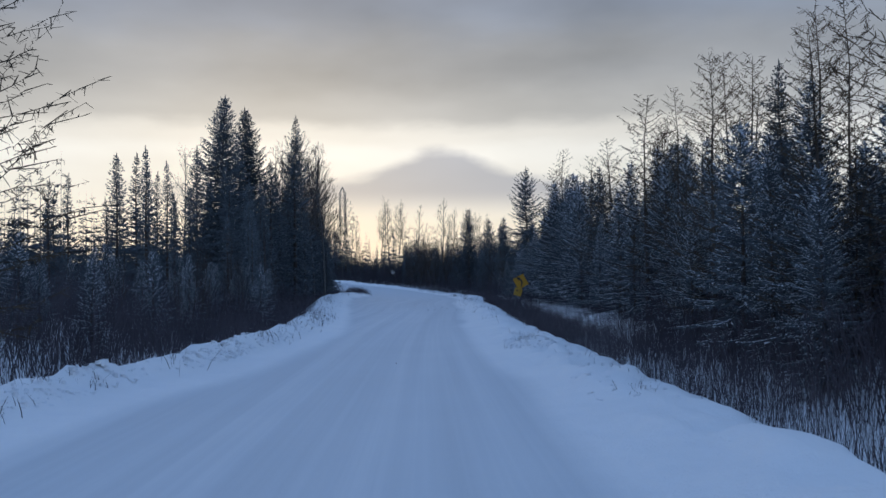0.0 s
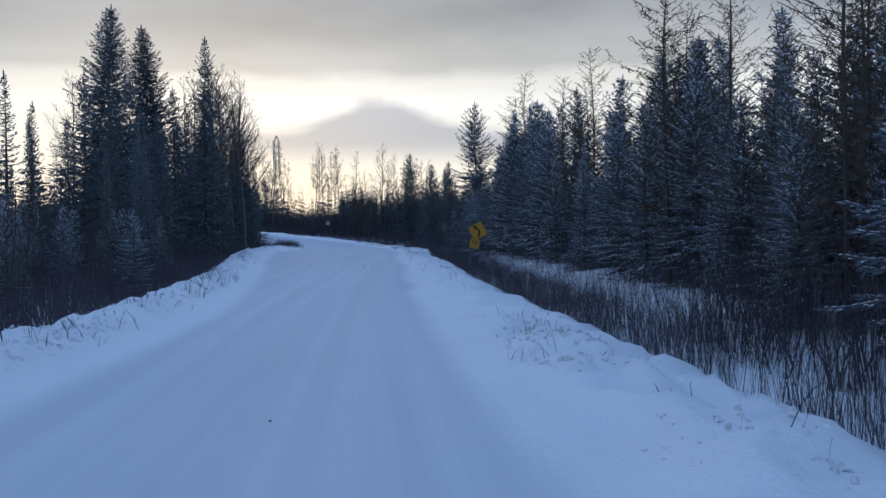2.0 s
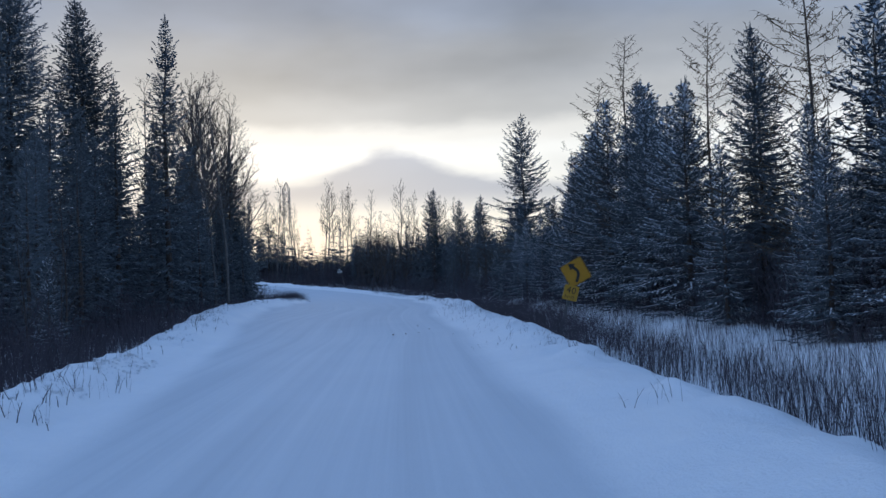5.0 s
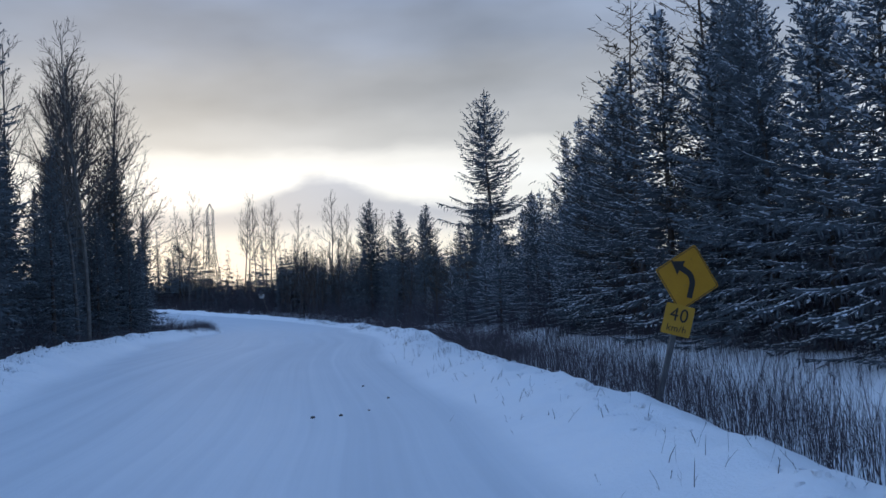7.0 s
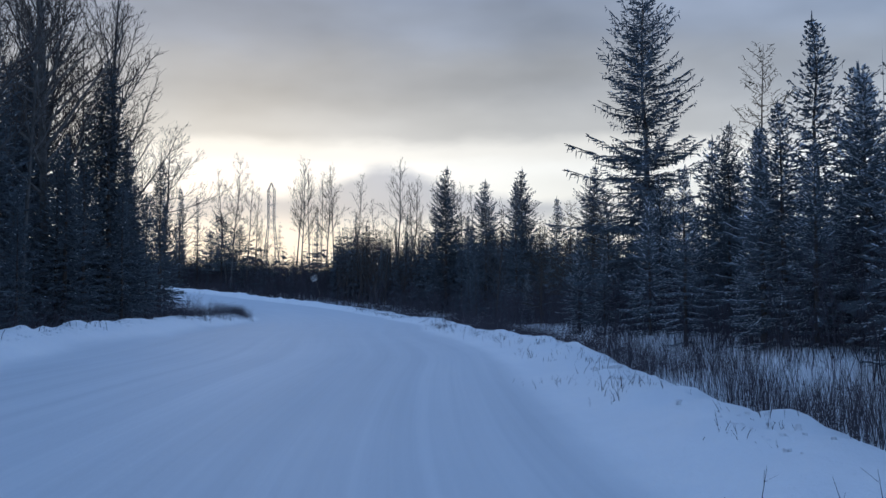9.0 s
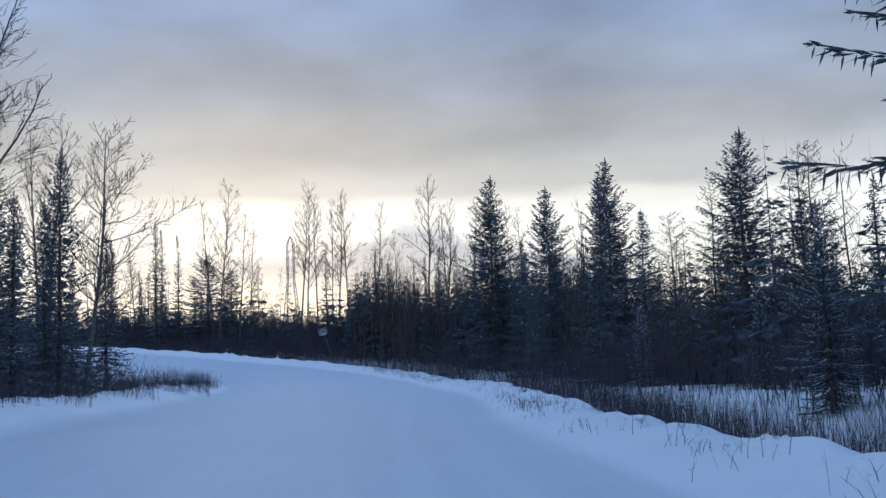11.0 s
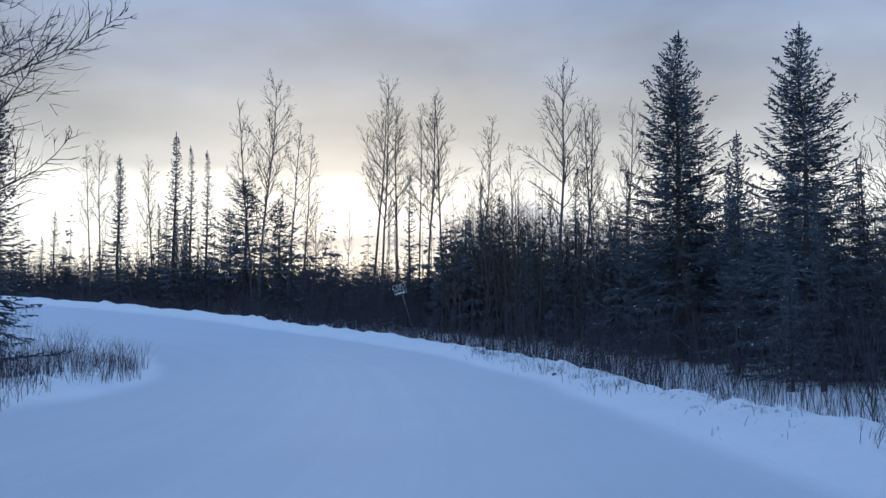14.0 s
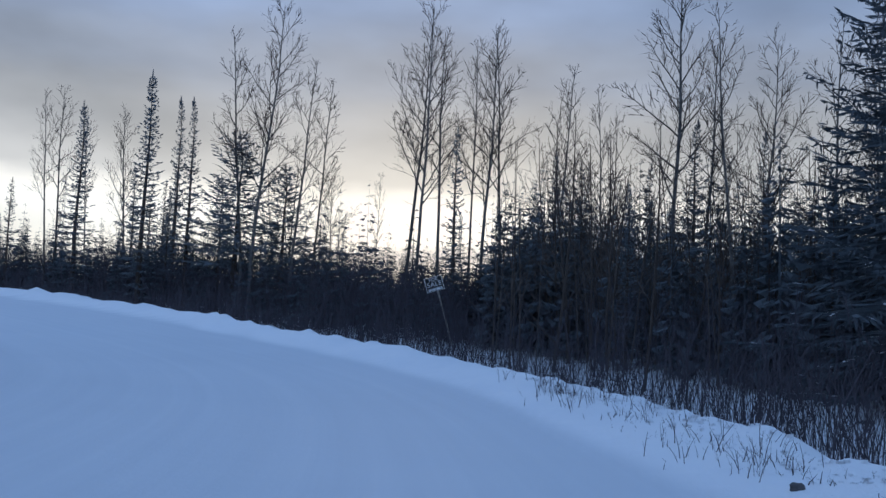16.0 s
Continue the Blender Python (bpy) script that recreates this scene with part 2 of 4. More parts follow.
def text_mesh(name, body, size, mat, spacing=1.0):
    cu = bpy.data.curves.new(name, "FONT")
    cu.body, cu.size, cu.align_x, cu.align_y, cu.extrude, cu.space_character = body, size, "CENTER", "CENTER", 0.002, spacing
    tmp = bpy.data.objects.new(name, cu)
    scene.collection.objects.link(tmp)
    bpy.context.view_layer.update()
    me = bpy.data.meshes.new_from_object(tmp.evaluated_get(bpy.context.evaluated_depsgraph_get()))
    me.transform(Euler((radians(90), 0, 0)).to_matrix().to_4x4())
    bpy.data.objects.remove(tmp)
    me.materials.clear()
    me.materials.append(mat)
    return me


# ---------------------------------------------------------------- the lie of the land
RIGHT_EDGE = [(2.9, -60), (3.0, -20), (3.05, 25), (3.65, 52), (4.0, 60), (3.95, 67), (3.95, 74), (4.35, 81), (4.9, 89), (4.55, 100), (4.4, 105), (4.5, 109), (4.65, 114.5), (4.55, 121),
              (4.15, 127), (3.4, 133), (2.5, 138.5), (0.9, 144.5), (-1.6, 150), (-5, 154.7), (-9.5, 159.3), (-15.5, 164), (-24, 168.8), (-36, 173),
              (-60, 179), (-160, 200)]
LEFT_EDGE = [(-5.8, -60), (-5.7, -20), (-5.4, 10), (-4.7, 18), (-4.3, 30), (-4.9, 46), (-6.3, 65), (-7.5, 80), (-7.9, 92), (-8.0, 110), (-8.0, 122),
             (-8.3, 131), (-9.7, 138), (-13.5, 145), (-22, 151.5), (-36, 157), (-80, 166), (-160, 184)]

# how far the crest of the right bank stands above its usual height, along y
BANK_R = [(45, 0.0), (54, 0.06), (60, 0.07), (66, 0.16), (71, 0.14), (75, 0.07), (81, -0.08), (88, 0.06), (98, 0.03), (106, -0.07), (116, -0.06), (122, 0.04), (130, -0.03), (140, 0.04), (150, 0.13)]


def spline(pts, step=1.5):
    """Catmull-Rom through the points."""
    p = np.array(pts, float)
    p = np.vstack([2 * p[0] - p[1], p, 2 * p[-1] - p[-2]])
    out = []
    for i in range(1, len(p) - 2):
        n = max(2, int(np.linalg.norm(p[i + 1] - p[i]) / step))
        for u in np.arange(n) / n:
            a, b, c, d = p[i - 1], p[i], p[i + 1], p[i + 2]
            out.append(0.5 * (2 * b + (c - a) * u + (2 * a - 5 * b + 4 * c - d) * u * u + (3 * b - a - 3 * c + d) * u**3))
    return np.array(out + [p[-2]])


EDGE_R, EDGE_L = spline(RIGHT_EDGE), spline(LEFT_EDGE)


def line_distance(x, y, line):
    best = np.full(x.shape, 1e9)
    for (ax, ay), (bx, by) in zip(line[:-1], line[1:]):
        dx, dy = bx - ax, by - ay
        u = np.clip(((x - ax) * dx + (y - ay) * dy) / (dx * dx + dy * dy), 0, 1)
        best = np.minimum(best, (x - ax - u * dx) ** 2 + (y - ay - u * dy) ** 2)
    return np.sqrt(best)


def inside_road(x, y):
    poly = np.vstack([EDGE_R, EDGE_L[::-1]])
    odd = np.zeros(x.shape, bool)
    for (ax, ay), (bx, by) in zip(poly, np.roll(poly, -1, 0)):
        if ay != by:
            odd ^= ((ay > y) != (by > y)) & (x < (bx - ax) * (y - ay) / (by - ay) + ax)
    return odd


_rs = np.random.RandomState(5)
LATTICE = _rs.rand(256, 256)


def value_noise(x, y, size):
    x, y = x / size + 71.3, y / size + 37.7
    i, j = np.floor(x).astype(int), np.floor(y).astype(int)
    u, v = x - i, y - j
    u, v = u * u * (3 - 2 * u), v * v * (3 - 2 * v)
    q = lambda a, b: LATTICE[(i + a) % 256, (j + b) % 256]
    return (q(0, 0) * (1 - u) + q(1, 0) * u) * (1 - v) + (q(0, 1) * (1 - u) + q(1, 1) * u) * v - 0.5


def rise(x, y):
    """The road climbs gently, then through the bend, with the outside of the bend the higher."""
    q = y - 0.45 * np.minimum(x, 0)
    d = np.clip(q - 125.0, 0, None)
    h = np.where(d < 40, 0.0011 * d * d, 1.76 + 0.088 * (d - 40))
    return 0.35 * smooth(45, 95, y) + np.minimum(h, 4.2 + 0.003 * d)


def smooth(a, b, x):
    u = np.clip((x - a) / (b - a), 0, 1)
    return u * u * (3 - 2 * u)


def ground(x, y):
    x, y = np.asarray(x, float), np.asarray(y, float)
    dr, dl, road = line_distance(x, y, EDGE_R), line_distance(x, y, EDGE_L), inside_road(x, y)
    right = dr < dl
    d = np.minimum(dr, dl)
    lumps = 0.8 * value_noise(x, y, 1.1) + 0.9 * value_noise(x, y, 0.5) + 0.9 * value_noise(x, y, 0.3)
    crumbs = value_noise(x, y, 0.42) + 1.1 * value_noise(x + 31, y, 0.24)
    clods = smooth(0.05, 0.4, value_noise(x + 9, y, 0.6)) * 0.16
    left_high = 0.40 * smooth(52, 76, y) * (1 - smooth(122, 136, y))
    crest = 0.12 + np.where(right, np.interp(y, *zip(*BANK_R)), left_high) + 0.05 * value_noise(x, y, 6.0) + 0.035 * value_noise(x, y, 2.3)
    churned = np.where(right, 0.05 + 0.13 * smooth(12, 16, y) * (1 - smooth(26, 32, y)), 0.13 * (1 - smooth(80, 100, y)))
    bank = crest + (0.08 * lumps + 0.7 * clods + churned * crumbs) * (1 - 0.75 * smooth(0.5, 1.5, d))
    narrow = 1 - smooth(48, 70, y)
    bank = bank + np.where(right, 0.0, 0.10 * narrow)
    inner = np.where(right, 1.7, 1.5 - 0.55 * narrow + 1.6 * left_high)
    on = bank * (1 - smooth(0.15, 1.0, d / inner)) + 0.05 * (1 - smooth(1.0, 2.2, d / inner))
    ruts = (0.030 * value_noise(dr * 2.0, y * 0.03, 1.0) + 0.012 * value_noise(dr * 7.0, y * 0.04, 1.0)) * (1 - 0.8 * smooth(78, 108, y)) + 0.006 * value_noise(x, y, 0.9)
    on = on + ruts
    wild = 0.25 * value_noise(x, y, 5.0) + 0.12 * value_noise(x, y, 1.7) + 0.05 * value_noise(x, y, 0.5)
    bend = smooth(112, 132, y)
    off_r = bank + (-0.5 - bank) * smooth(0.1, 2.0, d) + (0.62 - 0.55 * bend) * smooth(2.8, 5.5, d)
    off_l = bank + (-0.35 - bank) * smooth(0.1, 2.2, d) + 0.5 * smooth(3.0, 7.0, d)
    off = np.where(right, off_r, off_l) + wild * smooth(0.8, 3.0, d)
    return rise(x, y) + np.where(road, on, off)


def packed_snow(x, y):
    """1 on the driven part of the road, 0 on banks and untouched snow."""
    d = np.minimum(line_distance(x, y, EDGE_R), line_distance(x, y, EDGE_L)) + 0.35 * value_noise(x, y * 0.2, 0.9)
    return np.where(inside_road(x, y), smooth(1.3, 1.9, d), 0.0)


def ground_at(x, y):
    return float(ground(np.array([x]), np.array([y]))[0])


def axis_steps(stops):
    """Grid lines from (start, end, step) stretches."""
    out = []
    for a, b, s in stops:
        out += list(np.arange(a, b - 1e-6, s))
    return np.array(out + [stops[-1][1]])


def build_ground():
    xs = axis_steps([(-2500, -600, 300), (-600, -160, 40), (-160, -60, 5), (-60, -26, 1.2), (-26, -12, 0.4), (-12, 8, 0.16), (8, 16, 0.4),
                     (16, 40, 1.5), (40, 160, 10), (160, 600, 50), (600, 2500, 300)])
    ys = axis_steps([(-600, -60, 60), (-60, -4, 4), (-4, 70, 0.28), (70, 160, 0.36), (160, 185, 0.5), (185, 260, 3), (260, 600, 20), (600, 3000, 200)])
    gx, gy = np.meshgrid(xs, ys)
    z = np.zeros(gx.shape)
    near = (np.abs(gx) < 165) & (gy < 320) & (gy > -70)
    z[near] = ground(gx[near], gy[near])
    z[~near] = rise(gx[~near], gy[~near]) + 0.3
    n, m = gx.shape
    verts = np.stack([gx, gy, z], -1).reshape(-1, 3)
    idx = np.arange(n * m).reshape(n, m)
    faces = np.stack([idx[:-1, :-1], idx[:-1, 1:], idx[1:, 1:], idx[1:, :-1]], -1).reshape(-1, 4)
    me = bpy.data.meshes.new("ground")
    me.vertices.add(len(verts))
    me.vertices.foreach_set("co", verts.ravel())
    me.loops.add(faces.size)
    me.loops.foreach_set("vertex_index", faces.ravel())
    me.polygons.add(len(faces))
    me.polygons.foreach_set("loop_start", np.arange(0, faces.size, 4))
    me.polygons.foreach_set("loop_total", np.full(len(faces), 4))
    me.polygons.foreach_set("use_smooth", np.ones(len(faces), bool))
    me.update(calc_edges=True)
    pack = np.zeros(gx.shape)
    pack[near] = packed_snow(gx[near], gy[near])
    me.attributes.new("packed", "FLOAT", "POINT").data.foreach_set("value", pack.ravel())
    lateral = np.zeros(gx.shape)
    lateral[near] = line_distance(gx[near], gy[near], EDGE_R)
    me.attributes.new("lateral", "FLOAT", "POINT").data.foreach_set("value", lateral.ravel())
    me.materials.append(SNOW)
    tagged(new("ground", me), "snow-covered ground with a packed snow road between ploughed banks", "ground", kind="structure")


build_ground()


# ---------------------------------------------------------------- trees
def kite(b, p, d, length, width, rng):
    """One needled spray or twig: a slim four-cornered blade from p along d."""
    n = d.cross(Vector((rng.uniform(-1, 1), rng.uniform(-1, 1), rng.uniform(-0.6, 0.6)))).normalized() * width
    m = p + d * (length * 0.45)
    b.quad(p - n * 0.3, m - n, p + d * length, m + n)


def make_spruce(seed, height, spread, snow, skirt=0.06, gaps=0.15, power=0.85, spacing=0.2, step=1.0, fringe=0.5, clumpy=0.25):
    """Meshes of one spruce: trunk, crown of boughs feathered with sprays and a hanging fringe, snow lying on them."""
    rng = random.Random(seed)
    trunk, crown, white = Builder(), Builder(), Builder()
    bend = [(rng.uniform(-0.010, 0.010) * height, rng.uniform(-0.010, 0.010) * height) for _ in range(7)]
    pts = [(bend[i][0] * i / 6, bend[i][1] * i / 6, height * i / 6 - (0.4 if i == 0 else 0)) for i in range(7)]
    r0 = 0.011 * height + 0.02
    trunk.tube(pts, [r0 * (1 - 0.97 * i / 6) for i in range(7)], 7)

    def axis(z):
        k = min(max(z / height * 6, 0), 5.999)
        i = int(k)
        a, b = Vector(pts[i]), Vector(pts[i + 1])
        return a + (b - a) * (k - i)

    up = Vector((0, 0, 1))
    wide = 0.016 + 0.10 * spacing
    drift = 1.35 if spacing < 0.13 else 1.0
    z = skirt * height
    while z < 0.975 * height:
        u = z / height
        tier = rng.uniform(1 - clumpy, 1 + clumpy * 0.6)
        reach = spread * (1 - u) ** power * (0.5 + 0.5 * min(1, u / 0.16)) * tier + 0.05
        count = rng.randint(5, 7) if u < 0.85 else 5
        turn = rng.uniform(0, 6.28)
        for k in range(count):
            if rng.random() < gaps:
                continue
            ang = turn + 6.283 * k / count + rng.uniform(-0.4, 0.4)
            length = reach * rng.uniform(0.62, 1.15)
            lift = 0.95 * u**1.5 - 0.16 + rng.uniform(-0.10, 0.10)
            sag = 0.42 * (1 - u) * min(1, 0.3 + u / 0.2)
            o = axis(z + rng.uniform(-0.07, 0.07))
            d = Vector((math.cos(ang), math.sin(ang), 0))
            side = Vector((-d.y, d.x, 0))
            at = lambda f: o + d * (length * f) + up * (length * (lift * f - sag * f * f + 0.30 * f**3))
            n = max(2, round(length / spacing))
            for s in range(n):
                f = (s + 0.2 + 0.6 * rng.random()) / n
                p = at(f)
                ahead = (at(min(1.0, f + 0.1)) - at(max(0.0, f - 0.1))).normalized()
                lb = 0.34 * length * (1 - 0.8 * f) + 0.11
                for sgn in (-1, 1):
                    t = (ahead * rng.uniform(0.5, 1.0) + side * (sgn * rng.uniform(0.45, 1.0)) + up * rng.uniform(-0.42, 0.10)).normalized()
                    kite(crown, p, t, lb * rng.uniform(0.6, 1.15), wide * rng.uniform(0.7, 1.2), rng)
                    if snow and rng.random() < 0.62 * snow * (0.4 + f):
                        q = p + t * (lb * rng.uniform(0.1, 0.4)) + up * (0.3 * wide)
                        w = t.cross(up).normalized() * rng.uniform(0.013, 0.034) * drift
                        e = t * (lb * rng.uniform(0.25, 0.55))
                        white.quad(q - w * 0.4, q + e * 0.5 - w, q + e, q + e * 0.5 + w + up * 0.012)
                if rng.random() < fringe:
                    t = (ahead * rng.uniform(-0.1, 0.5) + side * rng.uniform(-0.35, 0.35) - up).normalized()
                    kite(crown, p, t, (0.12 + 0.11 * length * (1 - 0.5 * f)) * rng.uniform(0.7, 1.3), wide * 0.7, rng)
                if snow and f > 0.25 and rng.random() < snow * (1.1 - 0.5 * u):
                    w = side * (rng.uniform(0.020, 0.058) * drift)
                    q, e = at(max(0, f - 0.4 / n)) + up * 0.025, at(min(1, f + 0.75 / n)) + up * 0.025
                    m = (q + e) * 0.5 + up * 0.02
                    white.quad(q, m - w, e, m + w)
            kite(crown, at(0.0), (at(0.5) - o).normalized(), length * 0.6, wide * 0.7, rng)
            kite(crown, at(0.7), (at(1.0) - at(0.7)).normalized(), length * 0.34 + 0.05, wide * 0.8, rng)
        z += step * (0.12 + 0.13 * (1 - u)) * rng.uniform(0.8, 1.25)
    top = axis(height)
    for k in range(4):
        kite(crown, top - up * 0.45, (up + Vector((rng.uniform(-1, 1), rng.uniform(-1, 1), 0)) * 0.08).normalized(), 0.6, 0.028, rng)
    return trunk, crown, white


def make_broadleaf(seed, height, spread, first=0.42, lean=0.0, climb=(0.5, 1.2), limbs=16, stout=1.0, twiggy=1.0, slim=1.0):
    """Meshes of one leafless aspen: trunk, limbs that sweep out and up, side branches with a few twigs."""
    rng = random.Random(seed)
    trunk, wood, fine = Builder(), Builder(), Builder()
    jitter = lambda k: Vector((rng.uniform(-1, 1), rng.uniform(-1, 1), rng.uniform(-1, 1))) * k

    def sweep(p, d, length, n, wander, rise):
        pts, q = [Vector(p)], Vector(p)
        for _ in range(n):
            d = (d + jitter(wander) + Vector((0, 0, rise))).normalized()
            q = q + d * (length / n)
            pts.append(q.copy())
        return pts

    def along(pts, f):
        k = min(f * (len(pts) - 1), len(pts) - 1.001)
        i = int(k)
        return pts[i].lerp(pts[i + 1], k - i), (pts[i + 1] - pts[i]).normalized()

    def twig(p, d, length, width):
        pts = sweep(p, d, length, 2, 0.25, 0.08)
        fine.strip(pts[0], pts[1], width, rng)
        fine.strip(pts[1], pts[2], width * 0.75, rng)
        return pts

    def fork(d, spread_by, rise):
        s = d.cross(jitter(1.0)).normalized()
        return (d + s * spread_by + Vector((0, 0, rise))).normalized()

    def limb(p, d, length, r):
        pts = sweep(p, d, length, 6, 0.16, 0.085)
        wood.tube(pts, [r * (1 - 0.8 * i / 6) for i in range(7)], 4)
        n = max(4, int(length / 0.17 * twiggy))
        for k in range(n):
            f = 0.18 + 0.82 * (k + rng.random()) / n
            b, way = along(pts, f)
            size = (0.42 * length * (1.05 - f) + 0.22) * rng.uniform(0.6, 1.2)
            side = twig(b, fork(way, rng.uniform(0.6, 1.1), 0.1), size, 0.030 * slim)
            for _ in range(rng.randint(2, 4) if size > 0.35 else 1):
                c, w2 = along(side, rng.uniform(0.3, 1.0))
                twig(c, fork(w2, rng.uniform(0.4, 0.9), 0.1), size * rng.uniform(0.35, 0.65), 0.020 * slim)

    r0 = (0.0062 * height + 0.012) * stout
    pts = sweep(Vector((0, 0, -0.3)), Vector((lean, 0.02 * math.sin(seed), 1)).normalized(), height * 0.985, 10, 0.055, 0.16)
    trunk.tube(pts, [r0 * (1 - 0.86 * (i / 10) ** 1.2) for i in range(11)], 8)
    for k in range(limbs):
        f = first + (0.985 - first) * (k + rng.random()) / limbs
        b, _ = along(pts, f)
        ang = 2.4 * k + rng.uniform(-0.6, 0.6)
        g = (f - first) / (1 - first)
        d = Vector((math.cos(ang), math.sin(ang), rng.uniform(*climb) + 0.7 * g)).normalized()
        limb(b, d, spread * (0.75 + 0.5 * math.sin(3.0 * min(g + 0.15, 1))) * (1.1 - 0.62 * g) * rng.uniform(0.65, 1.2), r0 * 0.34 * (1.2 - 0.75 * g))
    # a few dead snags under the crown
    for k in range(4):
        b, _ = along(pts, first * rng.uniform(0.45, 0.95))
        ang = rng.uniform(0, 6.28)
        twig(b, Vector((math.cos(ang), math.sin(ang), rng.uniform(-0.2, 0.5))).normalized(), rng.uniform(0.3, 0.9), 0.02)
    return trunk, wood, fine


def make_larch(seed, height, spread, density=1.0):
    """Meshes of one leafless larch: a straight trunk, long level boughs turned up at the tips, set with short hanging twigs."""
    rng = random.Random(seed)
    trunk, fine = Builder(), Builder()
    sway = [(rng.uniform(-0.012, 0.012) * height, rng.uniform(-0.012, 0.012) * height) for _ in range(6)]
    pts = [Vector((sway[i][0] * i / 5, sway[i][1] * i / 5, height * i / 5 - (0.4 if i == 0 else 0))) for i in range(6)]
    r0 = 0.0065 * height + 0.015
    trunk.tube(pts, [r0 * (1 - 0.93 * i / 5) for i in range(6)], 6)

    def spurs(a, b, every, size):
        n = max(1, round((b - a).length / every))
        for k in range(n):
            p = a.lerp(b, (k + rng.random()) / n)
            d = Vector((rng.uniform(-0.8, 0.8), rng.uniform(-0.8, 0.8), rng.uniform(-1.0, 0.45)))
            fine.strip(p, p + d * (size * rng.uniform(0.5, 1.3)), 0.018, rng)

    z, ang = 0.14 * height, rng.uniform(0, 6.28)
    while z < 0.985 * height:
        u = z / height
        k = min(u * 5, 4.999)
        p = pts[int(k)].lerp(pts[int(k) + 1], k - int(k))
        ang += 2.4 + rng.uniform(-0.5, 0.5)
        length = spread * min(1, 0.35 + u / 0.5) * (1.02 - u) ** 0.62 * rng.uniform(0.55, 1.2) + 0.12
        out = Vector((math.cos(ang), math.sin(ang), 0))
        lift = rng.uniform(-0.1, 0.35) + 0.5 * u
        n = 5 if length > 0.7 else 3
        for s in range(n):
            f = (s + 1) / n
            d = (out + Vector((rng.uniform(-1, 1), rng.uniform(-1, 1), 0)) * 0.22 + Vector((0, 0, lift - 0.35 + 0.75 * f))).normalized()
            q = p + d * (length / n)
            fine.strip(p, q, 0.029 - 0.013 * f, rng)
            spurs(p, q, 0.11 / density, 0.19)
            if s and rng.random() < 0.75:
                e = q + (d + out.cross(Vector((0, 0, 1))) * rng.choice((-1, 1)) * rng.uniform(0.6, 1.1) + Vector((0, 0, rng.uniform(-0.3, 0.3)))).normalized() * (length * rng.uniform(0.2, 0.42))
                fine.strip(q, e, 0.024, rng)
                spurs(q, e, 0.13 / density, 0.16)
            p = q
        z += 0.125 * rng.uniform(0.6, 1.5) / density
    return trunk, fine


KINDS = {}


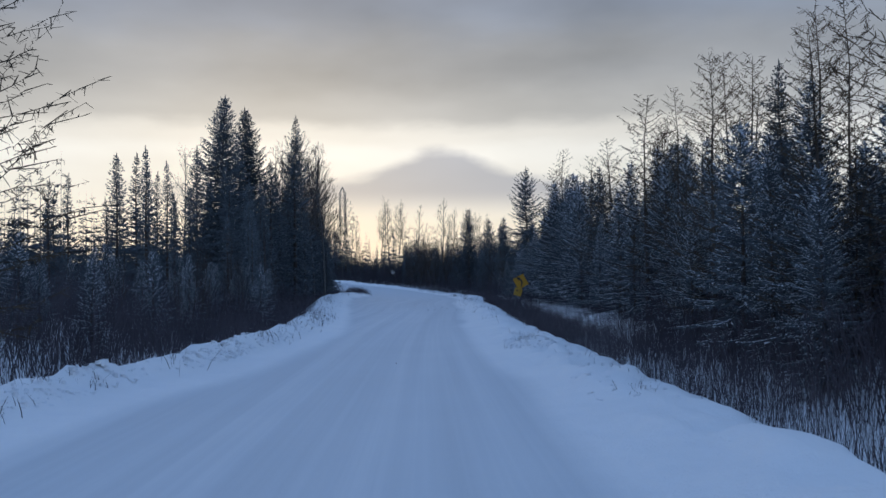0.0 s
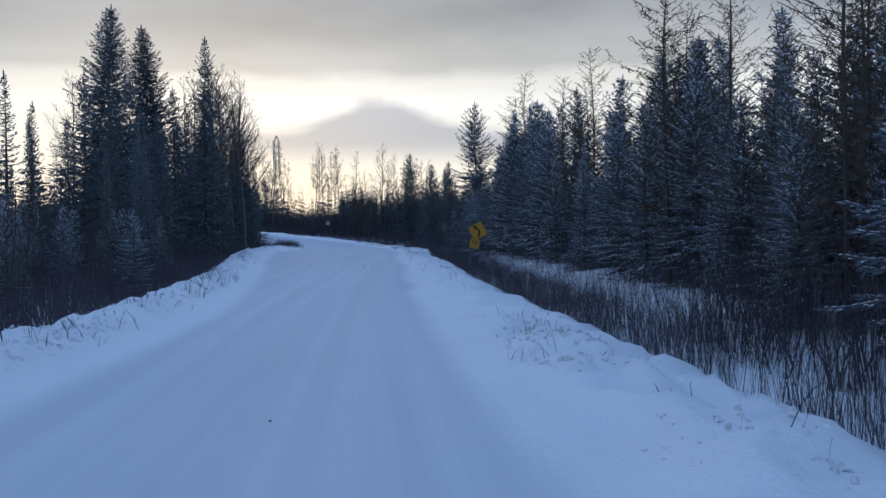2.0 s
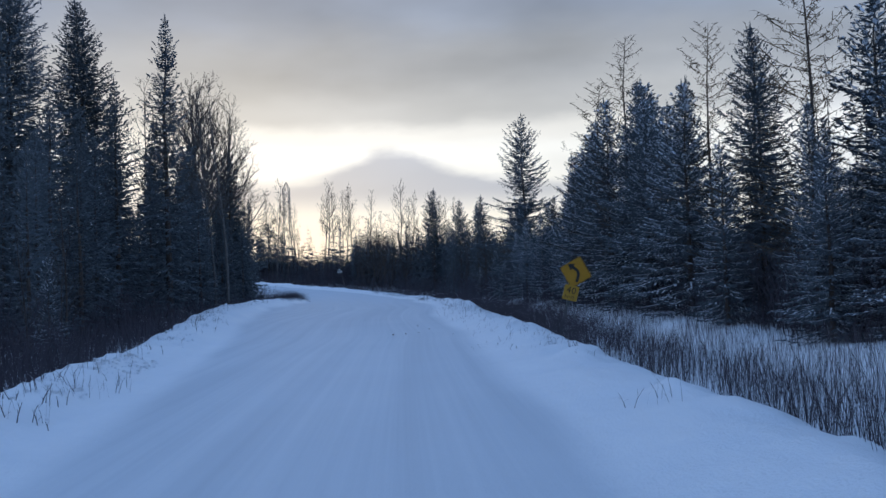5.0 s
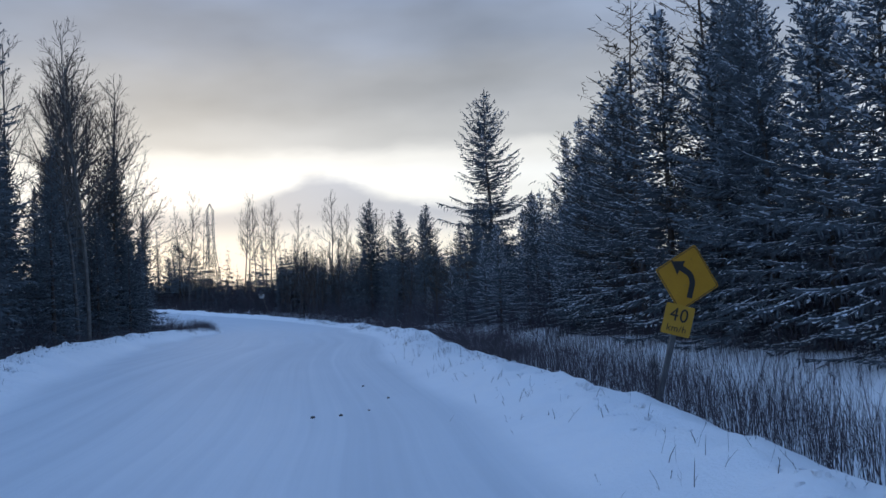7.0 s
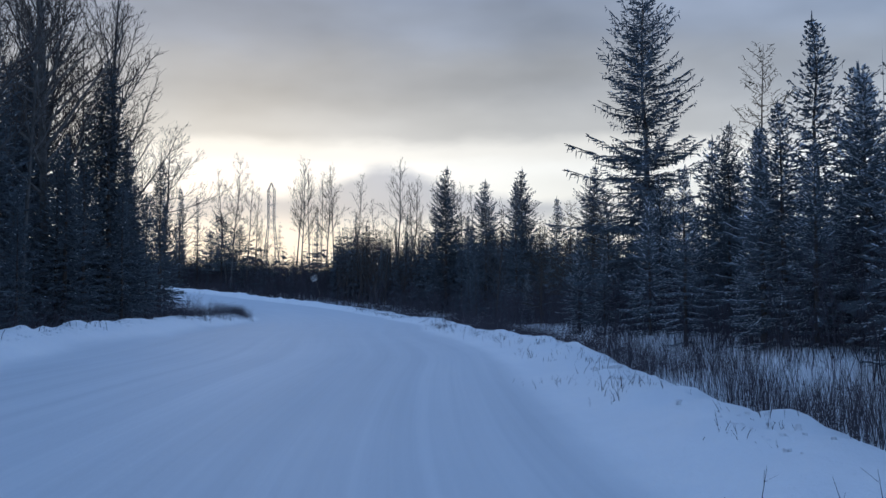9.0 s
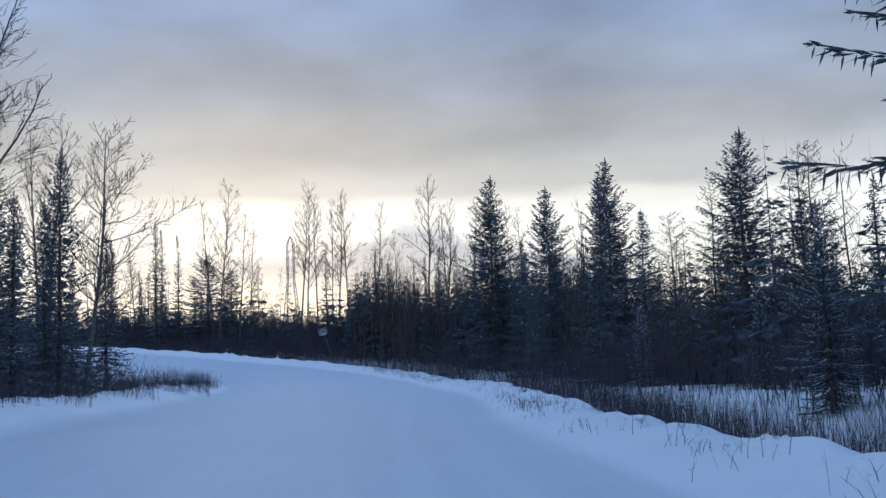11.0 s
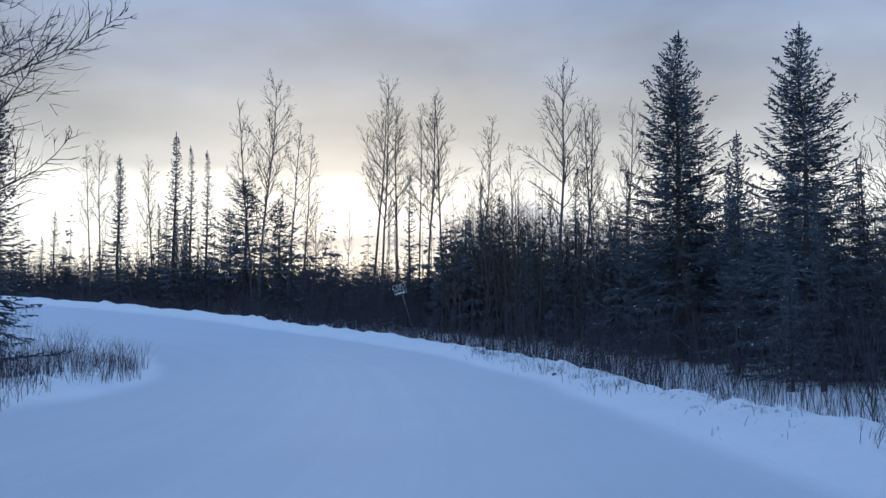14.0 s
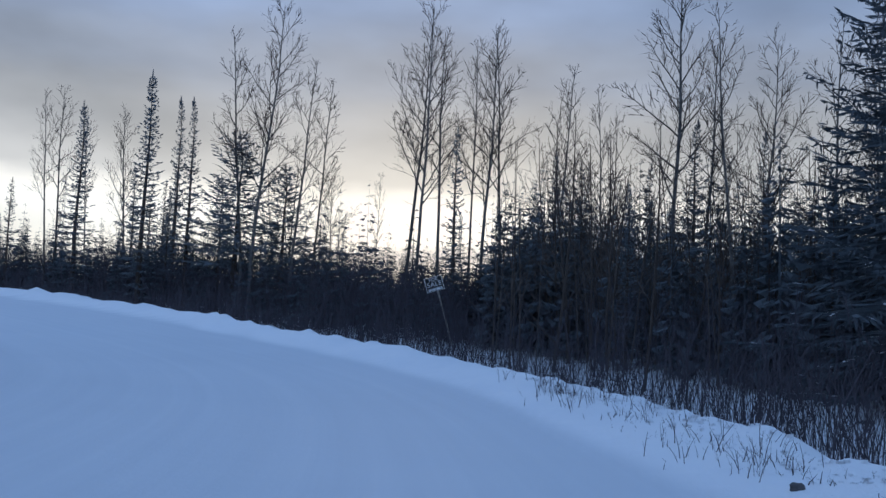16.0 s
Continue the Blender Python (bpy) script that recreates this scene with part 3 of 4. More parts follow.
def kind_of(key):
    """The meshes of a kind of tree, made once: native height, list of (part name, mesh, label)."""
    if key in KINDS:
        return KINDS[key]
    fam, i = key
    whole = lambda tr, cr, wh: [("trunk", tr.mesh("trunk", BARK_DARK), ""), ("crown", cr.mesh("crown", NEEDLES), ""), ("snow_cover", wh.mesh("snow_cover", SNOW_CLOD), "snow lying on the boughs")]
    if fam in ("spruce", "near"):          # full crown with snow on the boughs
        h, sp, sn, pw, gp = [(8, 2.0, 0.95, 0.74, 0.05), (9, 2.1, 1.0, 0.8, 0.06), (7, 1.95, 0.85, 0.72, 0.05), (10, 2.2, 0.75, 0.8, 0.06)][i]
        near = fam == "near"
        parts = whole(*make_spruce(100 + i, h, sp, sn, 0.035, gp, pw, 0.125 if near else 0.21, 1.0 if near else 1.2))
    elif fam == "dark":          # tall and dark, little snow
        h, sp, sn, pw, gp, sk, gap, st, fr, cl = [(15, 3.3, 0.03, 0.76, 0.02, 0.03, 0.15, 0.72, 0.7, 0.22), (12, 2.15, 0.05, 0.75, 0.03, 0.03, 0.25, 1.2, 0.4, 0.22),
                                                  (10, 1.15, 0.03, 0.78, 0.08, 0.03, 0.17, 1.3, 0.3, 0.25), (14, 2.1, 0.04, 0.74, 0.06, 0.06, 0.17, 1.0, 0.6, 0.35),
                                                  (11, 3.1, 0.10, 0.80, 0.03, 0.02, 0.145, 0.95, 0.6, 0.28), (12, 3.1, 0.14, 0.70, 0.06, 0.02, 0.14, 1.2, 1.0, 0.4)][i]
        parts = whole(*make_spruce(200 + i, h, sp, sn, sk, gp, pw, gap, st, fr, cl))
    elif fam == "thin":          # sparse spruce, sky shows through
        h, sp = [(12, 1.25), (10, 1.05)][i]
        parts = whole(*make_spruce(300 + i, h, sp, 0.0, 0.1, 0.22, 0.75, 0.17, 1.5, 0.4, 0.35))[:2]
    elif fam == "pine":          # short broad crown on a bare stem
        h = 8
        parts = whole(*make_spruce(350, h, 1.9, 0.0, 0.3, 0.2, 0.5, 0.16, 1.5, 0.3, 0.4))[:2]
    elif fam == "aspen":
        h, sp, fi, le, li, st, cl = [(14, 2.7, 0.38, 0.02, 26, 1.0, (0.3, 1.1)), (15, 2.5, 0.40, -0.02, 24, 1.0, (0.4, 1.2)), (12, 3.6, 0.28, 0.07, 24, 1.1, (0.2, 0.8)),
                                     (14, 1.9, 0.48, 0.01, 16, 0.85, (0.5, 1.4)), (12, 3.8, 0.26, 0.06, 30, 1.2, (0.1, 0.8)), (16, 4.0, 0.34, 0.03, 34, 1.9, (0.2, 1.0))][i]
        tr, wo, fn = make_broadleaf(400 + i, h, sp, fi, le, cl, li, st)
        parts = [("trunk", tr.mesh("trunk", BARK_PALE, True), ""), ("branching", wo.mesh("branching", BARK_PALE), ""), ("crown", fn.mesh("crown", TWIG), "")]
    elif fam == "bush":          # bare young growth
        h = 5
        tr, wo, fn = make_broadleaf(450 + i, h, 1.2, 0.15, 0.0, (0.7, 1.7), 12, 0.7, 0.9, 0.5)
        k = len(fn.v)
        fn.v += wo.v
        fn.f += [tuple(k + q for q in f) for f in wo.f]
        parts = [("trunk", tr.mesh("trunk", TWIG), ""), ("crown", fn.mesh("crown", TWIG), "")]
    else:
        h, sp, de = [(9, 2.0, 1.6), (11, 1.9, 1.5)][i]
        tr, fn = make_larch(500 + i, h, sp, de)
        parts = [("trunk", tr.mesh("trunk", BARK_DARK), ""), ("crown", fn.mesh("crown", LARCH), "")]
    KINDS[key] = (h, parts)
    return KINDS[key]


NAMES = {"spruce": ("spruce_tree", "dense spruce with snow lying on drooping boughs", "spruce"),
         "near": ("spruce_tree", "dense spruce with snow lying on drooping boughs", "spruce"),
         "dark": ("spruce_tree", "dark spruce with a dense pointed crown", "spruce"),
         "thin": ("spruce_tree", "sparse thin spruce with gaps in its crown", "spruce"),
         "pine": ("pine_tree", "short pine with a broad dark crown on bare stem", "pine"),
         "aspen": ("aspen_tree", "leafless aspen with a pale trunk and fine twigs", "aspen"),
         "bush": ("young_aspen", "leafless young aspen with thin grey-brown twigs", "sapling"),
         "larch": ("larch_tree", "leafless larch with thin knobbly brown twigs", "larch")}
_tree_rng = random.Random(77)


def tree(fam, i, x, y, top=None, height=None, wide=1.0, turn=None, lean=(0, 0), group="", label=""):
    """A tree standing on the ground, with its top at that height above datum or of that height."""
    native, parts = kind_of((fam, i))
    z = ground_at(x, y) - 0.05
    s = (top - z if top is not None else height) / native
    name, text, cat = NAMES[fam]
    ob = new(name)
    turn = _tree_rng.uniform(0, 360) if turn is None else turn
    ob.matrix_basis = pose(x, y, z, lean[0], lean[1], turn) @ Matrix.Diagonal((s * wide, s * wide, s, 1))
    for pn, me, lab in parts:
        p = part(pn, me, ob, lab)
        if pn == "snow_cover":
            p["kind"] = "stuff"
    return tagged(ob, label or text, cat, group or "trees along the road")

# single trees that stand out along the left side
for fam, i, x, y, top, wide in [
    ("dark", 0, -13.9, 70.3, 15.2, 1.2), ("dark", 0, -13.9, 79.3, 15.9, 1.15), ("dark", 3, -10.3, 81.3, 15.6, 1.0),
    ("dark", 2, -19.7, 74.5, 10.3, 1.0), ("dark", 1, -17.8, 79.3, 12.9, 1.0), ("dark", 1, -11.5, 76.3, 11.4, 1.0),
    ("aspen", 0, -8.9, 91.4, 14.8, 0.9), ("aspen", 1, -10.4, 96.0, 14.4, 1.0), ("aspen", 3, -12.5, 88.0, 14.5, 1.0),
    ("aspen", 5, -12.6, 107.0, 17.5, 0.9), ("aspen", 5, -14.0, 112.0, 18.5, 1.0), ("aspen", 2, -14.6, 119.0, 16.2, 0.9),
    ("aspen", 3, -12.0, 103.0, 15.5, 1.0), ("aspen", 5, -12.3, 116.0, 17.8, 0.9), ("aspen", 1, -15.5, 115.0, 19.0, 1.1), ("aspen", 0, -13.5, 96.0, 15.5, 0.9), ("aspen", 3, -15.0, 84.0, 15.0, 1.0), ("aspen", 0, -20.0, 84.0, 13.5, 0.9),
    ("larch", 0, -8.05, 18.0, 9.4, 1.15), ("dark", 1, -12.8, 114.0, 11.0, 1.1), ("dark", 4, -14.5, 109.0, 12.0, 1.0)]:
    tree(fam, i, x, y, top, wide=wide)
tree("dark", 1, -17.2, 144.0, 8.0)
tree("near", 2, 6.6, 64.6, height=0.85, label="tiny snowy spruce sapling standing in the ditch")
tree("dark", 1, -14.9, 142.5, 9.2)
tree("aspen", 0, -17.5, 141.0, 15.5, wide=1.1)
tree("dark", 1, -17.4, 140.0, 10.6)
tree("dark", 1, -15.9, 136.5, 9.0)
tree("aspen", 1, -16.6, 137.2, 14.2, wide=0.8)
tree("aspen", 4, -14.9, 138.6, 14.3, wide=1.05, turn=0, lean=(0, 9.0), label="leafless aspen leaning over the inside of the bend")

# single trees along the right side
for fam, i, x, y, top, wide in [
    ("larch", 0, 9.0, 39.5, 9.1, 1.3), ("larch", 0, 8.0, 27.0, 7.9, 1.0), ("larch", 0, 8.6, 27.6, 8.0, 0.9), ("dark", 3, 9.9, 27.0, 7.6, 1.2),
    ("larch", 1, 8.3, 20.5, 7.3, 1.2), ("larch", 0, 9.4, 21.5, 7.9, 1.0), ("larch", 0, 8.6, 17.0, 8.2, 1.1),
    ("near", 1, 10.5, 39.0, 7.0, 1.0), ("larch", 0, 11.1, 46.0, 8.6, 1.0), ("larch", 1, 10.2, 41.0, 8.4, 1.0), ("spruce", 0, 11.8, 47.0, 7.9, 1.0), ("near", 2, 10.8, 42.0, 7.5, 1.0),
    ("near", 1, 9.5, 38.5, 6.3, 1.1), ("dark", 4, 13.0, 48.0, 8.8, 1.0), ("larch", 0, 12.6, 44.0, 9.0, 1.0), ("larch", 1, 9.0, 34.5, 8.4, 1.0), ("larch", 0, 10.3, 30.5, 8.6, 1.1), ("near", 3, 9.6, 33.0, 6.4, 1.0), ("larch", 1, 11.5, 60.3, 9.0, 1.2), ("spruce", 0, 13.1, 54.5, 8.1, 1.0), ("near", 3, 9.6, 48.0, 6.0, 1.2),
    ("larch", 0, 10.2, 53.5, 9.4, 1.1), ("larch", 0, 12.4, 50.5, 9.8, 1.1), ("near", 0, 11.0, 51.8, 7.9, 1.0), ("near", 1, 11.6, 48.4, 8.3, 1.0), ("dark", 4, 10.4, 57.2, 8.3, 1.0), ("larch", 0, 10.6, 61.6, 9.5, 1.1), ("near", 0, 9.9, 62.0, 7.7, 1.0),
    ("near", 2, 10.0, 64.2, 7.4, 1.0), ("larch", 1, 9.9, 69.0, 11.0, 1.1), ("dark", 5, 10.8, 102.0, 13.7, 1.0),
    ("spruce", 3, 12.6, 91.8, 9.3, 1.0), ("larch", 0, 15.1, 101.5, 11.1, 1.0), ("near", 1, 9.7, 68.3, 7.3, 1.0),
    ("dark", 4, 10.0, 67.3, 8.8, 1.0), ("near", 1, 10.6, 77.5, 8.2, 1.1), ("near", 3, 9.9, 80.0, 7.8, 1.1), ("near", 0, 10.2, 76.0, 8.8, 1.1), ("near", 2, 10.6, 78.5, 8.6, 1.0), ("dark", 4, 10.9, 82.0, 8.2, 0.9), ("near", 1, 10.6, 83.0, 5.4, 1.0), ("larch", 0, 10.2, 75.2, 10.4, 1.35), ("near", 0, 9.6, 71.2, 8.9, 1.0), ("near", 3, 9.8, 66.2, 8.0, 1.0), ("near", 2, 10.9, 70.0, 9.4, 1.0), ("spruce", 1, 11.6, 66.8, 8.8, 1.0), ("spruce", 0, 11.9, 72.5, 9.2, 1.1), ("spruce", 1, 10.1, 88.2, 6.2, 1.2), ("dark", 4, 11.9, 96.5, 7.2, 1.0), ("near", 0, 12.0, 88.0, 6.8, 1.0), ("near", 2, 13.2, 90.5, 7.6, 1.0), ("spruce", 1, 13.6, 98.0, 7.4, 1.1), ("spruce", 0, 12.4, 84.6, 6.6, 1.0), ("spruce", 2, 14.5, 105.3, 8.2, 1.0),
    ("dark", 4, 13.6, 122.6, 9.5, 1.1), ("dark", 4, 11.1, 133.9, 10.8, 1.0), ("dark", 1, 10.6, 133.2, 9.8, 1.0), ("dark", 4, 9.8, 144.3, 11.3, 1.05),
    ("dark", 4, 7.2, 151.4, 13.3, 1.05), ("spruce", 3, 16.2, 147.6, 10.3, 1.0), ("dark", 1, 8.9, 149.0, 8.9, 1.0), ("dark", 1, 11.2, 150.5, 8.2, 1.1), ("dark", 1, 9.8, 154.5, 8.6, 1.1), ("dark", 2, 12.4, 147.0, 7.4, 1.3)]:
    tree(fam, i, x, y, top, wide=wide)

# trees across the outside of the bend
for fam, i, x, y, top, wide in [
    ("aspen", 1, 3.4, 164.3, 16.4, 1.0), ("aspen", 3, -1.0, 177.8, 16.5, 1.0), ("aspen", 0, 7.1, 167.8, 14.5, 0.9), ("aspen", 1, 5.2, 170.0, 15.2, 0.9),
    ("aspen", 0, -13.6, 170.4, 17.1, 0.9), ("aspen", 3, -12.2, 171.5, 15.0, 1.0), ("aspen", 1, -3.9, 172.0, 16.8, 0.9), ("aspen", 3, -3.1, 173.0, 16.4, 1.0),
    ("aspen", 3, -14.3, 171.3, 16.0, 1.0), ("aspen", 3, -11.5, 172.6, 14.4, 0.9), ("aspen", 3, -7.1, 171.6, 16.2, 1.1), ("aspen", 3, -4.5, 172.7, 16.0, 0.8),
    ("aspen", 3, -25.8, 175.4, 14.2, 0.9), ("aspen", 3, -24.1, 176.2, 13.6, 0.8), ("aspen", 0, -6.4, 170.5, 16.8, 0.8), ("aspen", 3, -5.6, 171.0, 16.4, 1.0), ("dark", 2, -19.2, 171.7, 13.9, 1.0), ("thin", 0, -17.6, 173.0, 13.0, 0.9),
    ("thin", 0, -19.9, 177.0, 14.1, 0.9), ("dark", 2, -23.4, 173.7, 13.0, 1.0), ("aspen", 3, -24.9, 174.8, 14.6, 1.0), ("aspen", 1, -22.0, 176.0, 13.6, 0.9),
    ("pine", 0, -14.9, 172.0, 11.2, 1.5), ("pine", 0, -13.2, 173.5, 10.0, 1.4), ("pine", 0, -16.4, 174.0, 9.6, 1.3), ("thin", 1, -4.7, 169.0, 10.8, 1.0), ("thin", 0, -0.8, 175.0, 11.1, 1.0), ("aspen", 2, -10.7, 173.0, 10.0, 0.7),
    ("aspen", 3, -9.4, 176.0, 10.4, 0.7), ("thin", 1, 3.6, 177.0, 11.0, 1.0), ("aspen", 3, 5.0, 160.5, 13.5, 1.0), ("aspen", 3, 8.4, 163.0, 14.0, 1.0), ("aspen", 1, 9.6, 161.0, 13.4, 0.8),
    ("aspen", 3, 11.5, 168.0, 14.0, 1.0), ("aspen", 3, 1.2, 168.0, 12.5, 0.9), ("thin", 0, 4.4, 166.0, 10.5, 1.1), ("thin", 0, 7.6, 170.0, 11.0, 1.1), ("thin", 1, 0.4, 171.0, 9.8, 1.1)]:
    tree(fam, i, x, y, top, wide=wide, group="trees behind the bend")

# woods that fill both sides
def clear(x, y, gap):
    p, q = np.array([x]), np.array([y])
    return not inside_road(p, q)[0] and min(line_distance(p, q, EDGE_R)[0], line_distance(p, q, EDGE_L)[0]) > gap


fill = random.Random(9)


def scatter(count, xr, yr, gap, choose):
    done = 0
    for _ in range(count * 6):
        if done == count:
            break
        x, y = fill.uniform(*xr), fill.uniform(*yr)
        if clear(x, y, gap):
            fam, i, h = choose()
            tree(fam, i, x, y, height=h, wide=fill.uniform(0.9, 1.2))
            done += 1


def right_wood():
    r = fill.random()
    if r < 0.62:
        return "spruce", fill.randrange(4), fill.uniform(2.8, 5.6)
    if r < 0.78:
        return "larch", fill.randrange(2), fill.uniform(4.5, 7.0)
    return "bush", fill.randrange(2), fill.uniform(3.0, 5.0)


def left_wood():
    r = fill.random()
    if r < 0.55:
        return "dark", fill.choice((1, 1, 2, 1)), fill.uniform(4.0, 9.0)
    if r < 0.7:
        return "spruce", fill.randrange(4), fill.uniform(2.5, 5.0)
    return "bush", fill.randrange(2), fill.uniform(3.0, 6.0)


def dark_wood():
    return "dark", fill.choice((1, 1, 1)), fill.uniform(6.0, 9.5)


def tall_dark_wood():
    return "dark", fill.choice((1, 3, 1)), fill.uniform(9.5, 13.5)


def spires():
    return "dark", 2, fill.uniform(4.5, 8.0)


def low_wood():
    r = fill.random()
    if r < 0.65:
        return "spruce", fill.randrange(4), fill.uniform(1.6, 3.4)
    return "bush", fill.randrange(2), fill.uniform(2.2, 4.0)


def tall_saplings():
    return "bush", fill.randrange(2), fill.uniform(5.0, 9.0)



def near_wood():
    fam, i, h = right_wood()
    return ("near" if fam == "spruce" else fam), i, h


def thicket():
    r = fill.random()
    if r < 0.45:
        return "dark", fill.choice((1, 2, 2)), fill.uniform(3.5, 6.5)
    return "bush", fill.randrange(2), fill.uniform(4.5, 8.0)


def tall_snowy_wood():
    r = fill.random()
    if r < 0.35:
        return "larch", fill.randrange(2), fill.uniform(7.0, 8.6)
    return "near", fill.randrange(4), fill.uniform(5.2, 7.2)


def snowy_wood():
    return "spruce", fill.randrange(4), fill.uniform(3.4, 5.6)


scatter(14, (6.8, 11.5), (12, 32), 3.9, right_wood)
scatter(30, (8.6, 12.5), (32, 76), 5.2, right_wood)
scatter(10, (11, 15), (14, 125), 5, right_wood)
scatter(16, (9.2, 13), (79, 102), 4.6, snowy_wood)
scatter(22, (6.4, 9.0), (13, 29), 3.3, near_wood)
scatter(16, (8.5, 12.5), (20, 44), 5.0, right_wood)
scatter(20, (8.8, 13), (76, 128), 4.5, right_wood)
scatter(44, (-17, -8.8), (50, 128), 3.0, left_wood)
scatter(8, (-24, -15), (58, 130), 3.0, left_wood)
scatter(22, (-19, -10.5), (88, 130), 2.5, dark_wood)
scatter(10, (-16, -10.5), (60, 80), 2.5, dark_wood)
scatter(16, (-18, -11.2), (92, 127), 2.6, tall_dark_wood)
scatter(22, (-27, -11), (44, 66), 3.5, spires)
scatter(16, (-15, -8.2), (24, 56), 2.6, low_wood)
scatter(40, (-20, -7.6), (22, 60), 2.8, low_wood)
scatter(26, (-13, -7.4), (27, 64), 2.3, low_wood)
scatter(34, (-1, 14), (156, 178), 4.5, tall_saplings)
scatter(14, (8, 16), (126, 152), 5.0, tall_saplings)
scatter(16, (6.5, 14.5), (134, 158), 4.6, thicket)
scatter(34, (13.5, 24), (108, 150), 6.0, thicket)
scatter(40, (0, 16), (154, 180), 4.5, thicket)
scatter(18, (-17, -11.5), (70, 94), 4.0, dark_wood)
scatter(9, (10.4, 13.8), (33, 52), 6.0, tall_snowy_wood)
scatter(5, (-34, -12), (174, 184), 4.5, tall_saplings)


def slim_spruces():
    return "thin", fill.randrange(2), fill.uniform(3.5, 7.0)


scatter(14, (-34, -16), (172, 184), 4.5, slim_spruces)


# ---------------------------------------------------------------- brush, stems, far woods
def off_road(x, y, near, far, side):
    """Which of the points lie between two distances outside the road's edge on a side."""
    dr, dl, road = line_distance(x, y, EDGE_R), line_distance(x, y, EDGE_L), inside_road(x, y)
    d = np.where(side > 0, dr, dl)
    return ~road & ((dr < dl) == (side > 0)) & (d > near) & (d < far)


def stem_mesh(name, x, y, h, width, mat, rs, twigs=0, lean=0.18):
    """Thin upright stems as bent blades, with side twigs."""
    n = len(x)
    z = ground(x, y) - 0.05
    p0 = np.stack([x, y, z], -1)
    tilt = rs.normal(0, lean, (n, 2))
    p1 = p0 + np.stack([tilt[:, 0] * h * 0.5, tilt[:, 1] * h * 0.5, h * 0.55], -1)
    p2 = p0 + np.stack([tilt[:, 0] * h * 1.3, tilt[:, 1] * h * 1.3, h], -1)
    ang = rs.uniform(0, 6.28, n)
    s = np.stack([np.cos(ang), np.sin(ang), 0 * ang], -1) * width[:, None] / 2
    sets = [np.stack([p0 - s, p0 + s, p1 + s * 0.8, p1 - s * 0.8], 1), np.stack([p1 - s * 0.8, p1 + s * 0.8, p2 + s * 0.35, p2 - s * 0.35], 1)]
    for _ in range(twigs):
        f = rs.uniform(0.25, 0.9, n)[:, None]
        b = np.where(f < 0.55, p0 + (p1 - p0) * f / 0.55, p1 + (p2 - p1) * (f - 0.55) / 0.45)
        d = np.stack([rs.normal(0, 0.5, n), rs.normal(0, 0.5, n), rs.uniform(0.35, 1.0, n)], -1)
        e = b + d * (h * rs.uniform(0.15, 0.36, n))[:, None]
        sets.append(np.stack([b - s * 0.5, b + s * 0.5, e + s * 0.3, e - s * 0.3], 1))
    v = np.concatenate(sets).reshape(-1, 3)
    me = bpy.data.meshes.new(name)
    k = len(v) // 4
    me.vertices.add(len(v))
    me.vertices.foreach_set("co", v.ravel())
    me.loops.add(4 * k)
    me.loops.foreach_set("vertex_index", np.arange(4 * k))
    me.polygons.add(k)
    me.polygons.foreach_set("loop_start", np.arange(0, 4 * k, 4))
    me.polygons.foreach_set("loop_total", np.full(k, 4))
    me.update(calc_edges=True)
    me.materials.append(mat)
    return me


def strew(count, xr, yr, near, far, side, seed, clump=0.0, size=2.5):
    rs = np.random.RandomState(seed)
    x, y = rs.uniform(*xr, count), rs.uniform(*yr, count)
    keep = off_road(x, y, near, far, side)
    if count == 30000 and side > 0:
        keep &= ~((np.abs(x + 4.2) < 0.9) & (y > 155) & (y < 164.6))      # thinner before the sale board
    if clump:
        keep &= value_noise(x + 13 * seed, y, size) + 0.5 > clump
    return x[keep], y[keep], rs


def stuff(name, label, category, me):
    tagged(new(name, me), label, category, kind="stuff")


# ditch growth along the right side
x, y, rs = strew(72000, (3, 10), (8, 125), 0.6, 3.5, 1, 21, 0.26, 1.4)
stuff("ditch_growth", "dense bare brown stems standing in a snowy ditch", "stems",
      stem_mesh("ditch_growth", x, y, rs.uniform(0.3, 1.0, len(x)) * (1 - 0.25 * smooth(2.0, 4.2, line_distance(x, y, EDGE_R))), rs.uniform(0.004, 0.0085, len(x)), STEM, rs, 1, 0.16))
x, y, rs = strew(26000, (6, 11), (26, 100), 3.2, 6.4, 1, 25, 0.3, 1.8)
stuff("ditch_growth", "thin scattered stems standing in open snow behind the ditch", "stems",
      stem_mesh("ditch_growth", x, y, rs.uniform(0.25, 0.75, len(x)), rs.uniform(0.004, 0.008, len(x)), STEM, rs, 1, 0.16))
x, y, rs = strew(38000, (-34, 8), (118, 176), 0.45, 4.6, 1, 22, 0.05, 1.6)
stuff("ditch_growth", "dense bare brown stems beside the outer snow bank", "stems",
      stem_mesh("ditch_growth", x, y, rs.uniform(0.35, 1.0, len(x)), rs.uniform(0.006, 0.012, len(x)), STEM, rs, 1, 0.16))
x, y, rs = strew(26000, (-11, -3), (6, 128), 0.6, 4.4, -1, 23, 0.2, 1.8)
stuff("ditch_growth", "bare brown stems and dry grass along a snow bank", "stems",
      stem_mesh("ditch_growth", x, y, rs.uniform(0.3, 0.8, len(x)), rs.uniform(0.006, 0.011, len(x)), STEM, rs, 1, 0.16))
x, y, rs = strew(9000, (-24, -7), (124, 152), 0.25, 5.0, -1, 24, 0.25, 2.0)
stuff("dry_grass", "tall dry grass and stems on the inside of the bend", "grass",
      stem_mesh("dry_grass", x, y, rs.uniform(0.4, 1.15, len(x)), rs.uniform(0.006, 0.011, len(x)), STEM, rs, 1, 0.2))

